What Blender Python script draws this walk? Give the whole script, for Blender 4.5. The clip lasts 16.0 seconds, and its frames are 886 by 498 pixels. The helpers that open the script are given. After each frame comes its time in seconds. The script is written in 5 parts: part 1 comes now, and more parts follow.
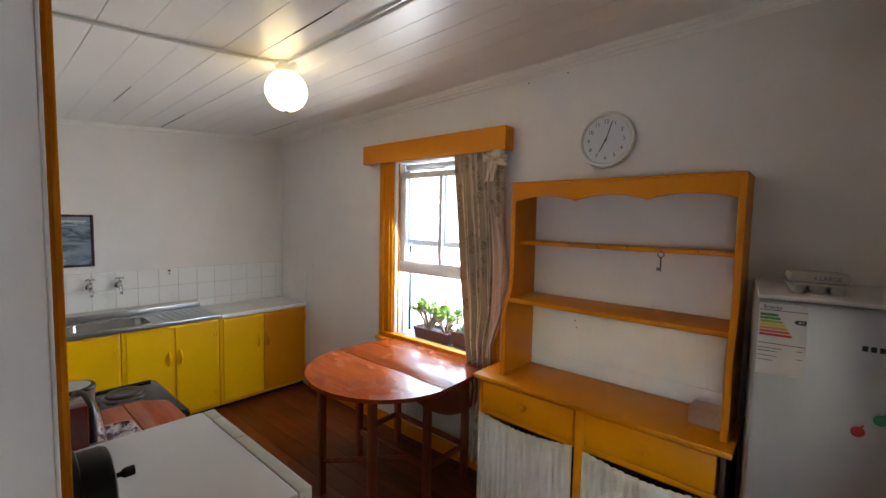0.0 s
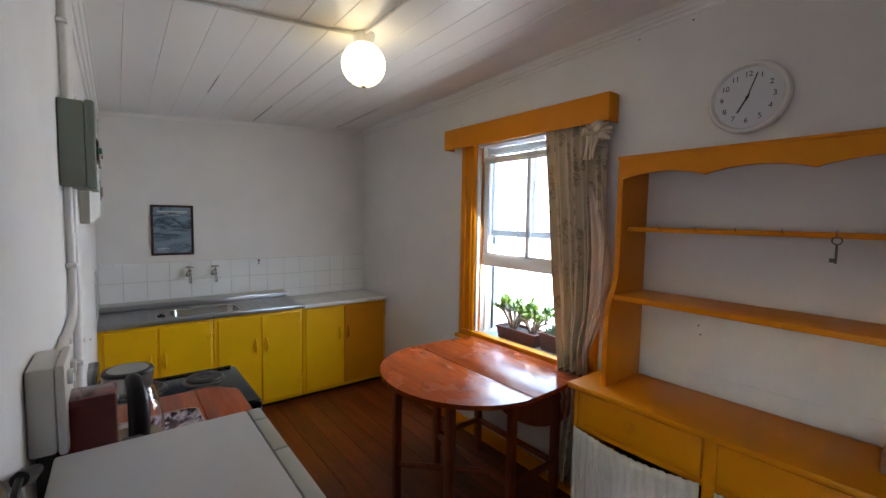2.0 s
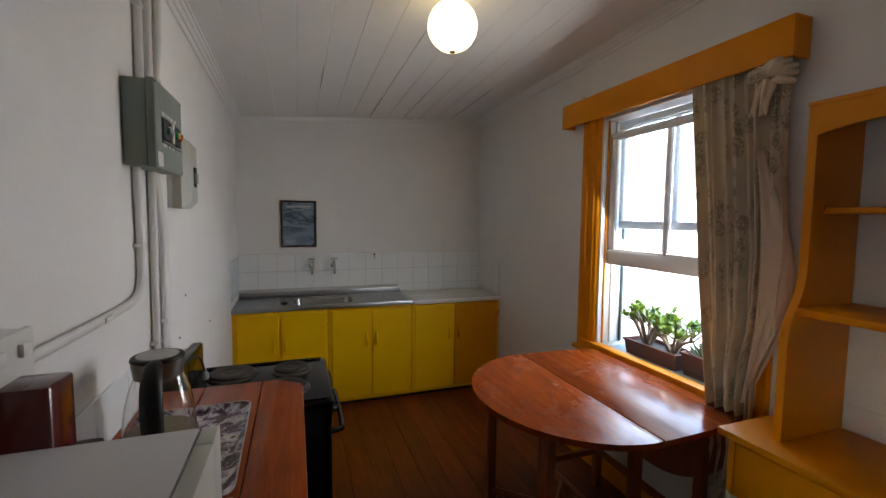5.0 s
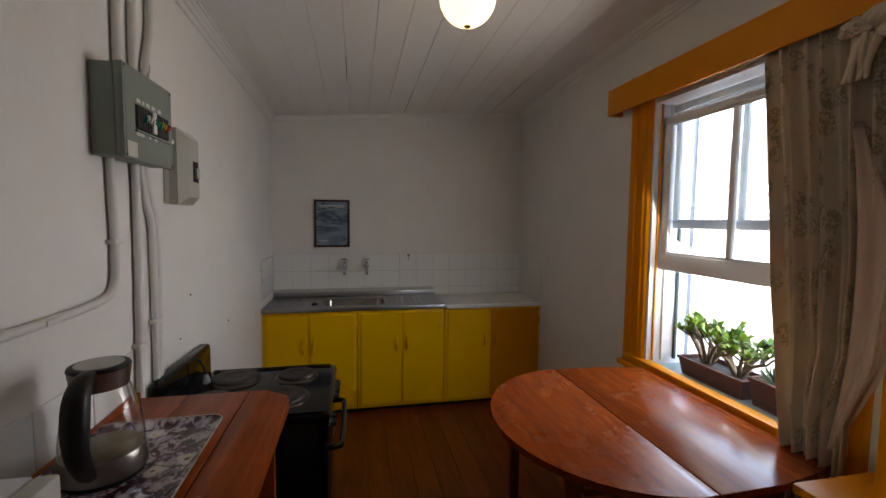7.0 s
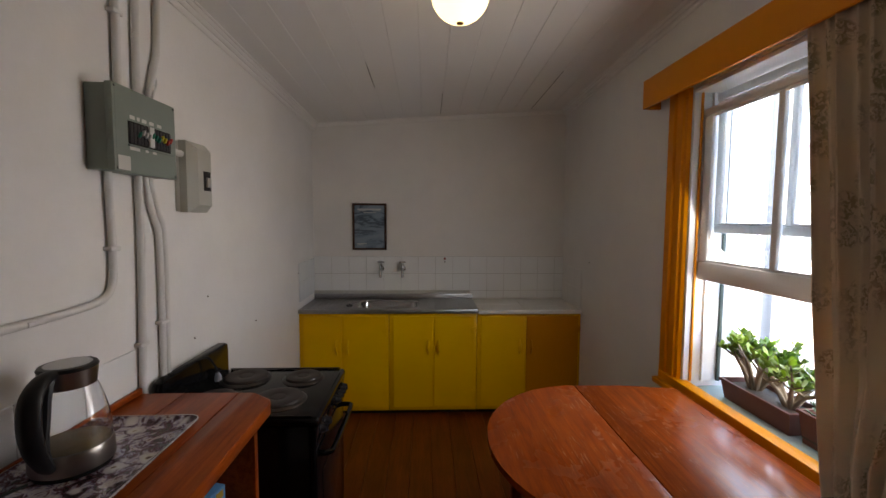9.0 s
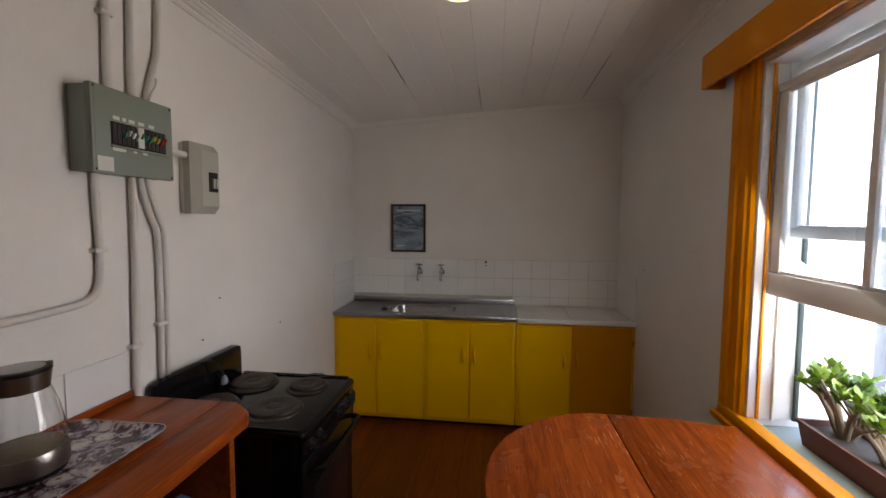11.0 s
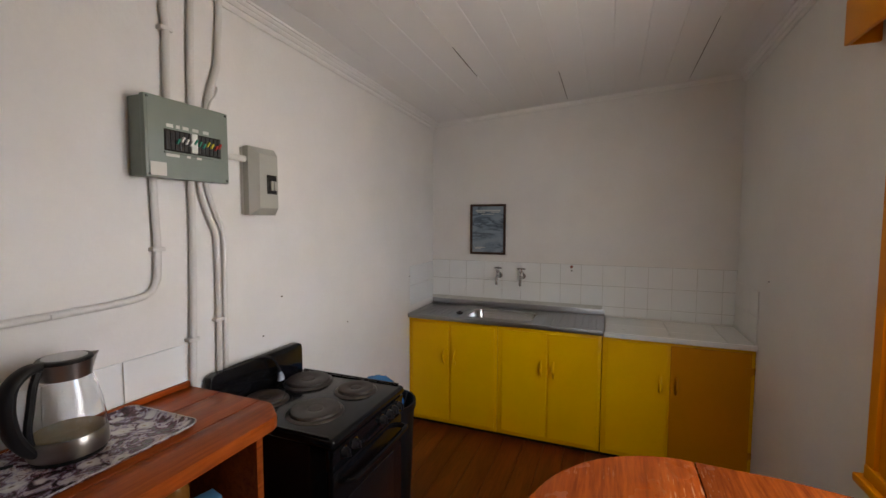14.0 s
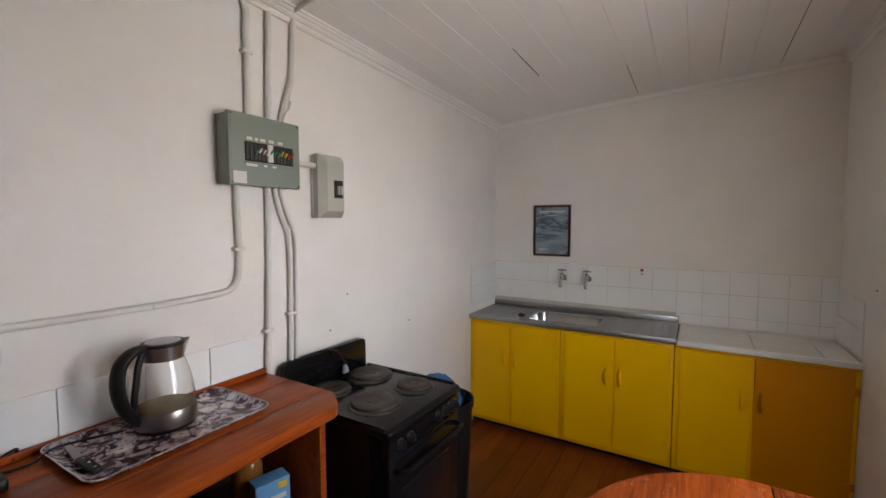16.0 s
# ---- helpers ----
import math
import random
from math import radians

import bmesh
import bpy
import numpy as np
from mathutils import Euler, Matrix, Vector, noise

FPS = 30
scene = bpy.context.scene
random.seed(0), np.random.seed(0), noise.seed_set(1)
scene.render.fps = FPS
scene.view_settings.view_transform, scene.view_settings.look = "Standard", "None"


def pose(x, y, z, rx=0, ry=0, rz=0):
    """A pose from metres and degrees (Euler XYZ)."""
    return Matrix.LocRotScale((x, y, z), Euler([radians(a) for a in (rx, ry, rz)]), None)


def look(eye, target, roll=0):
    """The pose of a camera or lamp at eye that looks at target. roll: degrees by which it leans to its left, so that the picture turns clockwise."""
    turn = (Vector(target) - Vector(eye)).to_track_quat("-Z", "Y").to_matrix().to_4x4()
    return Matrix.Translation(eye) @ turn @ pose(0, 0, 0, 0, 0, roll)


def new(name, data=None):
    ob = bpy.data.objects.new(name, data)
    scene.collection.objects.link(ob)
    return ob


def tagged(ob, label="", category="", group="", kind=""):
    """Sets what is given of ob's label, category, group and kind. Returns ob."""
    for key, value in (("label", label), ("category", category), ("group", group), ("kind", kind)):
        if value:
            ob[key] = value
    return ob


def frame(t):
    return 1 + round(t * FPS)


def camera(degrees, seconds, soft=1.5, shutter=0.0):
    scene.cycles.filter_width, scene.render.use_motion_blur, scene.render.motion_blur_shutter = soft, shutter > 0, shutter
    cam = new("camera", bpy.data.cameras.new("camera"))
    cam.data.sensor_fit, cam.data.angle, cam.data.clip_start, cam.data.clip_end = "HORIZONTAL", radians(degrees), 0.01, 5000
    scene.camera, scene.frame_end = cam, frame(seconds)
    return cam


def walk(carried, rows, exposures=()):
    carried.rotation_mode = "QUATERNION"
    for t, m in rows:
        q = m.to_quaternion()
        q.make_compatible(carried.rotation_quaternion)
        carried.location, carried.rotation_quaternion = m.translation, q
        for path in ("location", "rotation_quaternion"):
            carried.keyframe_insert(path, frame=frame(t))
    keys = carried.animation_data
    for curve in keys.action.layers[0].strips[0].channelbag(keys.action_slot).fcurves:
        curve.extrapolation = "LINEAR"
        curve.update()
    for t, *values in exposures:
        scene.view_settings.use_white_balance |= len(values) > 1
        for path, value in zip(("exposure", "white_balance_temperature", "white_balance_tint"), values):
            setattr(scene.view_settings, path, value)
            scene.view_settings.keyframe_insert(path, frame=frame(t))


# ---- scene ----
from math import cos, pi, sin

cam = camera(92.9, 16.0)
PATH = [
    (0.0, (4.341, -0.047, 1.731), (3.119, 1.349, 1.601), 1.1),
    (0.5, (4.29, 0.001, 1.712), (2.995, 1.329, 1.58), 1.0),
    (1.0, (4.234, 0.057, 1.676), (2.876, 1.32, 1.548), 1.1),
    (1.5, (4.181, 0.086, 1.657), (2.769, 1.29, 1.527), 1.0),
    (2.0, (4.137, 0.127, 1.643), (2.671, 1.265, 1.509), 1.0),
    (2.5, (4.097, 0.174, 1.634), (2.576, 1.237, 1.498), 0.9),
    (3.0, (4.069, 0.228, 1.62), (2.49, 1.201, 1.484), 0.8),
    (3.5, (4.039, 0.278, 1.604), (2.4, 1.147, 1.468), 0.7),
    (4.0, (4.018, 0.331, 1.595), (2.335, 1.111, 1.459), 0.7),
    (6.5, (3.834, 0.662, 1.55), (2.027, 1.081, 1.417), 0.5),
    (7.0, (3.804, 0.701, 1.555), (1.987, 1.076, 1.424), 0.6),
    (7.5, (3.79, 0.748, 1.565), (1.96, 1.057, 1.434), 0.5),
    (8.0, (3.787, 0.819, 1.567), (1.947, 1.057, 1.435), 0.5),
    (8.5, (3.787, 0.908, 1.575), (1.938, 1.064, 1.443), 0.4),
    (11.0, (3.588, 1.248, 1.58), (1.747, 1.016, 1.452), 0.3),
    (11.5, (3.527, 1.265, 1.57), (1.696, 0.959, 1.442), 0.3),
    (12.0, (3.474, 1.304, 1.563), (1.658, 0.92, 1.438), 0.2),
    (12.5, (3.432, 1.351, 1.565), (1.635, 0.885, 1.441), 0.2),
    (13.0, (3.397, 1.388, 1.571), (1.622, 0.846, 1.448), 0.1),
    (13.5, (3.381, 1.415, 1.576), (1.629, 0.804, 1.452), 0.1),
    (14.0, (3.38, 1.437, 1.577), (1.654, 0.751, 1.453), 0.1),
    (14.5, (3.374, 1.456, 1.571), (1.683, 0.691, 1.454), -0.2),
    (15.0, (3.379, 1.476, 1.576), (1.721, 0.639, 1.455), -0.0),
    (15.5, (3.385, 1.488, 1.579), (1.76, 0.591, 1.46), -0.0),
    (16.0, (3.382, 1.496, 1.581), (1.791, 0.54, 1.461), -0.1),
]
EXPOSURES = [(0.0, 5.35, 6350, 6), (1.0, 5.25, 6150, 6), (2.0, 5.05, 5950, 6), (3.5, 4.86, 6100, 6), (7.0, 4.12, 6850, 10), (11.0, 4.3, 7100, 13), (13.0, 4.58, 7000, 13), (14.5, 4.95, 6800, 10), (16.0, 5.05, 6700, 10)]
walk(cam, [(t, look(eye, target, roll)) for t, eye, target, roll in PATH], EXPOSURES)

# ---- light ----
world = bpy.data.worlds.new("sky")
scene.world = world
world.use_nodes = True
wn = world.node_tree.nodes
sky = wn.new("ShaderNodeTexSky")
sky.sky_type = "NISHITA"
sky.sun_disc = False
sky.sun_elevation = radians(47)
sky.sun_rotation = radians(153)
sky.air_density, sky.dust_density = 1.0, 1.5
wn["Background"].inputs["Strength"].default_value = 0.15
world.node_tree.links.new(sky.outputs["Color"], wn["Background"].inputs["Color"])
sun_data = bpy.data.lights.new("sun", "SUN")
sun_data.energy, sun_data.angle, sun_data.color = 1.0, radians(15), (1.0, 0.96, 0.9)
sun = new("sun", sun_data)
sun.matrix_world = look((4.5, -9.0, 10.8), (0, 0, 0))



def daylight(name, width, height, watts, at, toward):
    """An area lamp in a window's opening, real or added, for the sky's light that falls in there."""
    lamp = bpy.data.lights.new(name, "AREA")
    lamp.shape, lamp.size, lamp.size_y, lamp.energy, lamp.color = "RECTANGLE", width, height, watts, (1.0, 0.97, 0.94)
    new(name, lamp).matrix_world = look(at, toward)


daylight("window_daylight", 0.64, 1.32, 0.5, (2.155, 2.268, 1.49), (1.85, 0.0, 0.75))
# fill lamp in the added, unseen passage window, to brighten dresser and fridge
daylight("passage_fill", 0.5, 0.36, 0.1, (5.14, -1.84, 1.31), (4.3, 0.3, 1.5))


# ---- mesh helpers ----
def fresh():
    return bmesh.new()


def rbox(bm, lo, hi, r=0.0, seg=2, m=None):
    """A box from corner to corner, its edges rounded by r."""
    made = bmesh.ops.create_cube(bm, size=1.0)["verts"]
    lo, hi = Vector(lo), Vector(hi)
    mid, size = (lo + hi) / 2, hi - lo
    for v in made:
        v.co = Vector((v.co.x * size.x, v.co.y * size.y, v.co.z * size.z)) + mid
    if m is not None:
        bmesh.ops.transform(bm, matrix=m, verts=made)
    if r > 0:
        edges = list({e for v in made for e in v.link_edges})
        bmesh.ops.bevel(bm, geom=edges, offset=r, segments=seg, affect="EDGES", profile=0.5)
    return bm


def box_bm(lo, hi, r=0.0, seg=2, m=None):
    return rbox(fresh(), lo, hi, r, seg, m)


def lathe(bm, profile, at=(0, 0, 0), steps=32, m=None):
    """A solid of revolution about z from (radius, height) pairs; open where the radius is not 0."""
    rings = []
    for r, z in profile:
        if r <= 1e-6:
            rings.append([bm.verts.new((at[0], at[1], at[2] + z))])
        else:
            rings.append([bm.verts.new((at[0] + r * cos(2 * pi * k / steps), at[1] + r * sin(2 * pi * k / steps), at[2] + z)) for k in range(steps)])
    for a, b in zip(rings, rings[1:]):
        for k in range(steps):
            n = (k + 1) % steps
            if len(a) == 1 and len(b) > 1:
                bm.faces.new((a[0], b[n], b[k]))
            elif len(b) == 1 and len(a) > 1:
                bm.faces.new((a[k], a[n], b[0]))
            elif len(a) > 1:
                bm.faces.new((a[k], a[n], b[n], b[k]))
    if m is not None:
        bmesh.ops.transform(bm, matrix=m, verts=[v for ring in rings for v in ring])
    return bm


def tube(bm, path, r, sides=8, closed_ends=True):
    """A round rod along a path; r is a number or one number a point."""
    pts = [Vector(p) for p in path]
    rings, side = [], None
    for i, p in enumerate(pts):
        d = (pts[min(i + 1, len(pts) - 1)] - pts[max(i - 1, 0)]).normalized()
        if side is None:
            side = d.cross(Vector((0, 0, 1)) if abs(d.z) < 0.9 else Vector((1, 0, 0))).normalized()
        side = (side - d * side.dot(d)).normalized()
        up = d.cross(side)
        rad = r[i] if isinstance(r, (list, tuple)) else r
        rings.append([bm.verts.new(p + rad * (cos(2 * pi * k / sides) * side + sin(2 * pi * k / sides) * up)) for k in range(sides)])
    for a, b in zip(rings, rings[1:]):
        for k in range(sides):
            n = (k + 1) % sides
            bm.faces.new((a[k], a[n], b[n], b[k]))
    if closed_ends:
        bm.faces.new(rings[0])
        bm.faces.new(rings[-1])
    return bm


def smooth_path(pts, n=6):
    """Points along a soft curve through the given ones."""
    p = [Vector(q) for q in pts]
    out = []
    for i in range(len(p) - 1):
        a, b, c, d = p[max(i - 1, 0)], p[i], p[i + 1], p[min(i + 2, len(p) - 1)]
        for k in range(n):
            t = k / n
            out.append(0.5 * ((2 * b) + (c - a) * t + (2 * a - 5 * b + 4 * c - d) * t * t + (3 * b - a - 3 * c + d) * t ** 3))
    return out + [p[-1]]


def prism(bm, outline, lo, hi, axis="z", r=0.0):
    """A flat outline (pairs) pushed from lo to hi along an axis."""
    def at(a, b, h):
        return {"z": (a, b, h), "y": (a, h, b), "x": (h, a, b)}[axis]
    low = [bm.verts.new(at(a, b, lo)) for a, b in outline]
    top = [bm.verts.new(at(a, b, hi)) for a, b in outline]
    faces = [bm.faces.new(low), bm.faces.new(top)]
    n = len(outline)
    for k in range(n):
        faces.append(bm.faces.new((low[k], low[(k + 1) % n], top[(k + 1) % n], top[k])))
    if r > 0:
        edges = [e for f in faces[:2] for e in f.edges]
        bmesh.ops.bevel(bm, geom=list(set(edges)), offset=r, segments=2, affect="EDGES", profile=0.5)
    return bm


def disc_bm(c, r, h, axis="y", r_edge=0.0, steps=28):
    """A short round plate with its axis along x, y or z, growing from c by h."""
    e = r_edge
    prof = [(0, 0), (r, 0), (r, h - e), (r - e * 0.3, h - e * 0.3), (r - e, h), (0, h)] if e else [(0, 0), (r, 0), (r, h), (0, h)]
    m = Matrix.Translation(c) @ {"z": Matrix(), "y": Matrix.Rotation(radians(-90), 4, "X"), "x": Matrix.Rotation(radians(90), 4, "Y")}[axis]
    return lathe(fresh(), prof, steps=steps, m=m)


PLACES = {}


def thing(name, label, category, at=(0, 0, 0), rz=0.0, group="", local=False, kind=""):
    ob = new(name)
    ob.empty_display_size = 0.05
    m = pose(at[0], at[1], at[2], 0, 0, rz)
    ob.matrix_basis = m
    PLACES[ob] = (Matrix() if local else m.inverted())
    return tagged(ob, label, category, group, kind)


def mesh_of(bm, material, smooth=True, angle=35):
    bmesh.ops.recalc_face_normals(bm, faces=bm.faces[:])
    me = bpy.data.meshes.new("m")
    bm.to_mesh(me)
    bm.free()
    me.materials.append(material)
    if smooth:
        me.shade_smooth()
        me.set_sharp_from_angle(angle=radians(angle))
    return me


def part(name, bm, material, parent=None, label="", smooth=True, angle=35):
    """Links a bmesh as one mesh object under a thing or a part."""
    shift = PLACES.get(parent, Matrix())
    bm.transform(shift)
    ob = new(name, mesh_of(bm, material, smooth, angle))
    ob.parent = parent
    PLACES[ob] = shift
    return tagged(ob, label) if label else ob


def single(name, bm, material, label, category="", kind="", group="", smooth=True, angle=35):
    """A thing of one mesh, its origin at the middle of its base."""
    xs = [v.co for v in bm.verts]
    base = Vector(((min(v.x for v in xs) + max(v.x for v in xs)) / 2, (min(v.y for v in xs) + max(v.y for v in xs)) / 2, min(v.z for v in xs)))
    bm.transform(Matrix.Translation(-base))
    ob = new(name, mesh_of(bm, material, smooth, angle))
    ob.location = base
    PLACES[ob] = Matrix.Translation(-base)
    return tagged(ob, label, category, group, kind)


def words(name, text, size, m, material, parent):
    """Lettering as a thin mesh, centred on m and facing m's +z."""
    cu = bpy.data.curves.new("text", "FONT")
    cu.body, cu.size, cu.align_x, cu.align_y, cu.extrude = text, size, "CENTER", "CENTER", 0.0004
    tmp = new("text_tmp", cu)
    bpy.context.view_layer.update()
    me = bpy.data.meshes.new_from_object(tmp.evaluated_get(bpy.context.evaluated_depsgraph_get()))
    bpy.data.objects.remove(tmp)
    me.transform(PLACES.get(parent, Matrix()) @ m)
    me.materials.clear()
    me.materials.append(material)
    ob = new(name, me)
    ob.parent = parent
    return ob


# ---- materials ----
def nodes_of(name):
    mat = bpy.data.materials.new(name)
    mat.use_nodes = True
    nt = mat.node_tree
    return mat, nt, nt.nodes, nt.nodes["Principled BSDF"]


def ramp(nt, source, stops):
    r = nt.nodes.new("ShaderNodeValToRGB")
    while len(r.color_ramp.elements) < len(stops):
        r.color_ramp.elements.new(0.5)
    for e, (p, c) in zip(r.color_ramp.elements, stops):
        e.position, e.color = p, (*c, 1)
    nt.links.new(source, r.inputs["Fac"])
    return r.outputs["Color"]


def coords(nt, scale=(1, 1, 1)):
    tc = nt.nodes.new("ShaderNodeTexCoord")
    mp = nt.nodes.new("ShaderNodeMapping")
    mp.inputs["Scale"].default_value = scale
    nt.links.new(tc.outputs["Object"], mp.inputs["Vector"])
    return mp.outputs["Vector"]


def fbm(nt, vec, scale, detail=4.0, rough=0.55, distort=0.0):
    n = nt.nodes.new("ShaderNodeTexNoise")
    n.inputs["Scale"].default_value, n.inputs["Detail"].default_value = scale, detail
    n.inputs["Roughness"].default_value, n.inputs["Distortion"].default_value = rough, distort
    nt.links.new(vec, n.inputs["Vector"])
    return n.outputs["Fac"]


def bump(nt, bsdf, height, strength, distance=0.002):
    b = nt.nodes.new("ShaderNodeBump")
    b.inputs["Strength"].default_value, b.inputs["Distance"].default_value = strength, distance
    nt.links.new(height, b.inputs["Height"])
    nt.links.new(b.outputs["Normal"], bsdf.inputs["Normal"])


def mix(nt, fac, a, b, mode="MIX"):
    n = nt.nodes.new("ShaderNodeMix")
    n.data_type, n.blend_type = "RGBA", mode
    for sock, val in ((n.inputs[0], fac), (n.inputs[6], a), (n.inputs[7], b)):
        if hasattr(val, "is_output"):
            nt.links.new(val, sock)
        else:
            sock.default_value = val if isinstance(val, (int, float)) else (*val, 1)
    return n.outputs[2]


def paint(name, colour, rough=0.5, vary=0.08, grain=60.0, relief=0.15, metal=0.0, spec=0.5, coat=0.0, dirt=None, stretch=(1, 1, 1)):
    """A painted or plain surface: soft blotches, fine grain, a little relief, and specks of dirt where asked."""
    mat, nt, nodes, b = nodes_of(name)
    v = coords(nt, stretch)
    big = fbm(nt, v, 2.3, 5.0, 0.6)
    fine = fbm(nt, v, grain, 3.0, 0.6)
    c1 = ramp(nt, big, [(0.3, tuple(c * (1 - vary) for c in colour)), (0.7, tuple(min(1, c * (1 + vary * 0.5)) for c in colour))])
    c2 = mix(nt, 0.25, c1, ramp(nt, fine, [(0.3, tuple(c * (1 - vary) for c in colour)), (0.7, colour)]))
    if dirt:
        spots = ramp(nt, fbm(nt, v, 9.0, 8.0, 0.7), [(0.62, (0, 0, 0)), (0.78, (1, 1, 1))])
        c2 = mix(nt, spots, c2, dirt)
    nt.links.new(c2, b.inputs["Base Color"])
    b.inputs["Roughness"].default_value = rough
    b.inputs["Metallic"].default_value = metal
    b.inputs["Specular IOR Level"].default_value = spec
    b.inputs["Coat Weight"].default_value = coat
    b.inputs["Coat Roughness"].default_value = 0.12
    if relief:
        bump(nt, b, fine, relief)
    return mat


def timber(name, dark, light, rough=0.35, along="x", coat=0.3, scratches=False, size=1.0, spec=0.3):
    """Varnished wood with grain along one axis, knots and uneven wear; each board shifted by its own number."""
    mat, nt, nodes, b = nodes_of(name)
    tc = nt.nodes.new("ShaderNodeTexCoord")
    info = nt.nodes.new("ShaderNodeObjectInfo")
    add = nt.nodes.new("ShaderNodeVectorMath")
    add.operation = "ADD"
    mul = nt.nodes.new("ShaderNodeVectorMath")
    mul.operation = "SCALE"
    comb = nt.nodes.new("ShaderNodeCombineXYZ")
    for k in range(3):
        nt.links.new(info.outputs["Random"], comb.inputs[k])
    nt.links.new(comb.outputs[0], mul.inputs[0])
    mul.inputs["Scale"].default_value = 17.0
    nt.links.new(tc.outputs["Object"], add.inputs[0])
    nt.links.new(mul.outputs[0], add.inputs[1])
    mp = nt.nodes.new("ShaderNodeMapping")
    s = {"x": (1.2, 16, 16), "y": (16, 1.2, 16), "z": (16, 16, 1.2)}[along]
    mp.inputs["Scale"].default_value = tuple(q * size for q in s)
    nt.links.new(add.outputs[0], mp.inputs["Vector"])
    grain = fbm(nt, mp.outputs["Vector"], 1.6, 8.0, 0.62, 0.9)
    fine = fbm(nt, mp.outputs["Vector"], 9.0, 4.0, 0.6)
    blot = fbm(nt, add.outputs[0], 3.0, 4.0, 0.6)
    c = ramp(nt, grain, [(0.32, dark), (0.5, tuple((p + q) / 2 for p, q in zip(dark, light))), (0.68, light)])
    c = mix(nt, 0.35, c, ramp(nt, fine, [(0.35, dark), (0.65, light)]))
    c = mix(nt, ramp(nt, blot, [(0.35, (0, 0, 0)), (0.75, (0.45, 0.45, 0.45))]), c, tuple(q * 0.6 for q in dark))
    vary = nt.nodes.new("ShaderNodeHueSaturation")
    nt.links.new(ramp(nt, info.outputs["Random"], [(0, (0.8,) * 3), (1, (1.15,) * 3)]), vary.inputs["Value"])
    nt.links.new(c, vary.inputs["Color"])
    col = vary.outputs["Color"]
    ro = (rough, rough, rough)
    if scratches:
        v2 = nt.nodes.new("ShaderNodeMapping")
        v2.inputs["Scale"].default_value = (5, 60, 5)
        v2.inputs["Rotation"].default_value = (0, 0, 0.35)
        nt.links.new(tc.outputs["Object"], v2.inputs["Vector"])
        sc = fbm(nt, v2.outputs["Vector"], 2.6, 6.0, 0.75)
        worn = fbm(nt, tc.outputs["Object"], 4.2, 3.0, 0.5)
        mask = mix(nt, 1.0, ramp(nt, sc, [(0.58, (0, 0, 0)), (0.66, (0.6, 0.6, 0.6))]), ramp(nt, worn, [(0.48, (0, 0, 0)), (0.60, (1, 1, 1))]), "MULTIPLY")
        col = mix(nt, mask, col, (0.56, 0.26, 0.13))
        ro = mix(nt, mask, ramp(nt, blot, [(0.35, (rough * 0.8,) * 3), (0.7, (rough * 1.5,) * 3)]), (0.55, 0.55, 0.55))
    nt.links.new(col, b.inputs["Base Color"])
    if scratches:
        nt.links.new(ro, b.inputs["Roughness"])
    else:
        b.inputs["Roughness"].default_value = rough
    b.inputs["Coat Weight"].default_value = coat
    b.inputs["Coat Roughness"].default_value = 0.15
    b.inputs["Specular IOR Level"].default_value = spec
    bump(nt, b, fine, 0.12, 0.001)
    return mat


def metal(name, colour, rough, brush=None):
    mat, nt, nodes, b = nodes_of(name)
    v = coords(nt, brush or (1, 1, 1))
    n = fbm(nt, v, 30.0, 4.0, 0.6)
    nt.links.new(ramp(nt, n, [(0.3, tuple(c * 0.88 for c in colour)), (0.7, colour)]), b.inputs["Base Color"])
    b.inputs["Roughness"].default_value = rough
    b.inputs["Metallic"].default_value = 1.0
    bump(nt, b, n, 0.05, 0.001)
    return mat


def glass(name, colour=(1, 1, 1), rough=0.0):
    mat, nt, nodes, b = nodes_of(name)
    b.inputs["Base Color"].default_value = (*colour, 1)
    b.inputs["Transmission Weight"].default_value = 1.0
    b.inputs["Roughness"].default_value = rough
    b.inputs["IOR"].default_value = 1.45
    return mat


def glow(name, colour, strength):
    mat, nt, nodes, b = nodes_of(name)
    b.inputs["Base Color"].default_value = (0.9, 0.88, 0.82, 1)
    b.inputs["Emission Color"].default_value = (*colour, 1)
    b.inputs["Emission Strength"].default_value = strength
    b.inputs["Roughness"].default_value = 0.2
    return mat


WALL = paint("white_wall_paint", (0.79, 0.77, 0.745), 0.6, 0.07, 70, 0.35)
CEIL = paint("white_gloss_ceiling_paint", (0.8, 0.785, 0.76), 0.3, 0.0, 25, 0.1, stretch=(0.5, 2, 1))
TRIMW = paint("white_gloss_paint", (0.78, 0.77, 0.75), 0.3, 0.06, 40, 0.12)
OCHRE = paint("ochre_gloss_paint", (0.72, 0.25, 0.0), 0.42, 0.10, 30, 0.15, spec=0.25)
LEMON = paint("yellow_gloss_paint", (0.83, 0.445, 0.0), 0.4, 0.08, 30, 0.15, spec=0.25)
# darker yellow: the shade on the last sink door is put into the colour
AMBER_SHADE = paint("amber_shaded_gloss_paint", (0.58, 0.22, 0.0), 0.4, 0.08, 30, 0.15, spec=0.25)
BOARDS = timber("red_stained_floor_wood", (0.10, 0.018, 0.003), (0.25, 0.055, 0.009), 0.32, "x", 0.05)
TABLEWOOD = timber("orange_varnished_pine", (0.15, 0.018, 0.002), (0.43, 0.085, 0.010), 0.23, "x", 0.0, scratches=True, spec=0.2)
LEGWOOD = timber("orange_varnished_pine_leg", (0.20, 0.045, 0.016), (0.36, 0.10, 0.035), 0.35, "z", 0.3)
SIDEWOOD = timber("red_brown_worktop_wood", (0.17, 0.026, 0.004), (0.46, 0.10, 0.015), 0.3, "x", 0.0, spec=0.15)
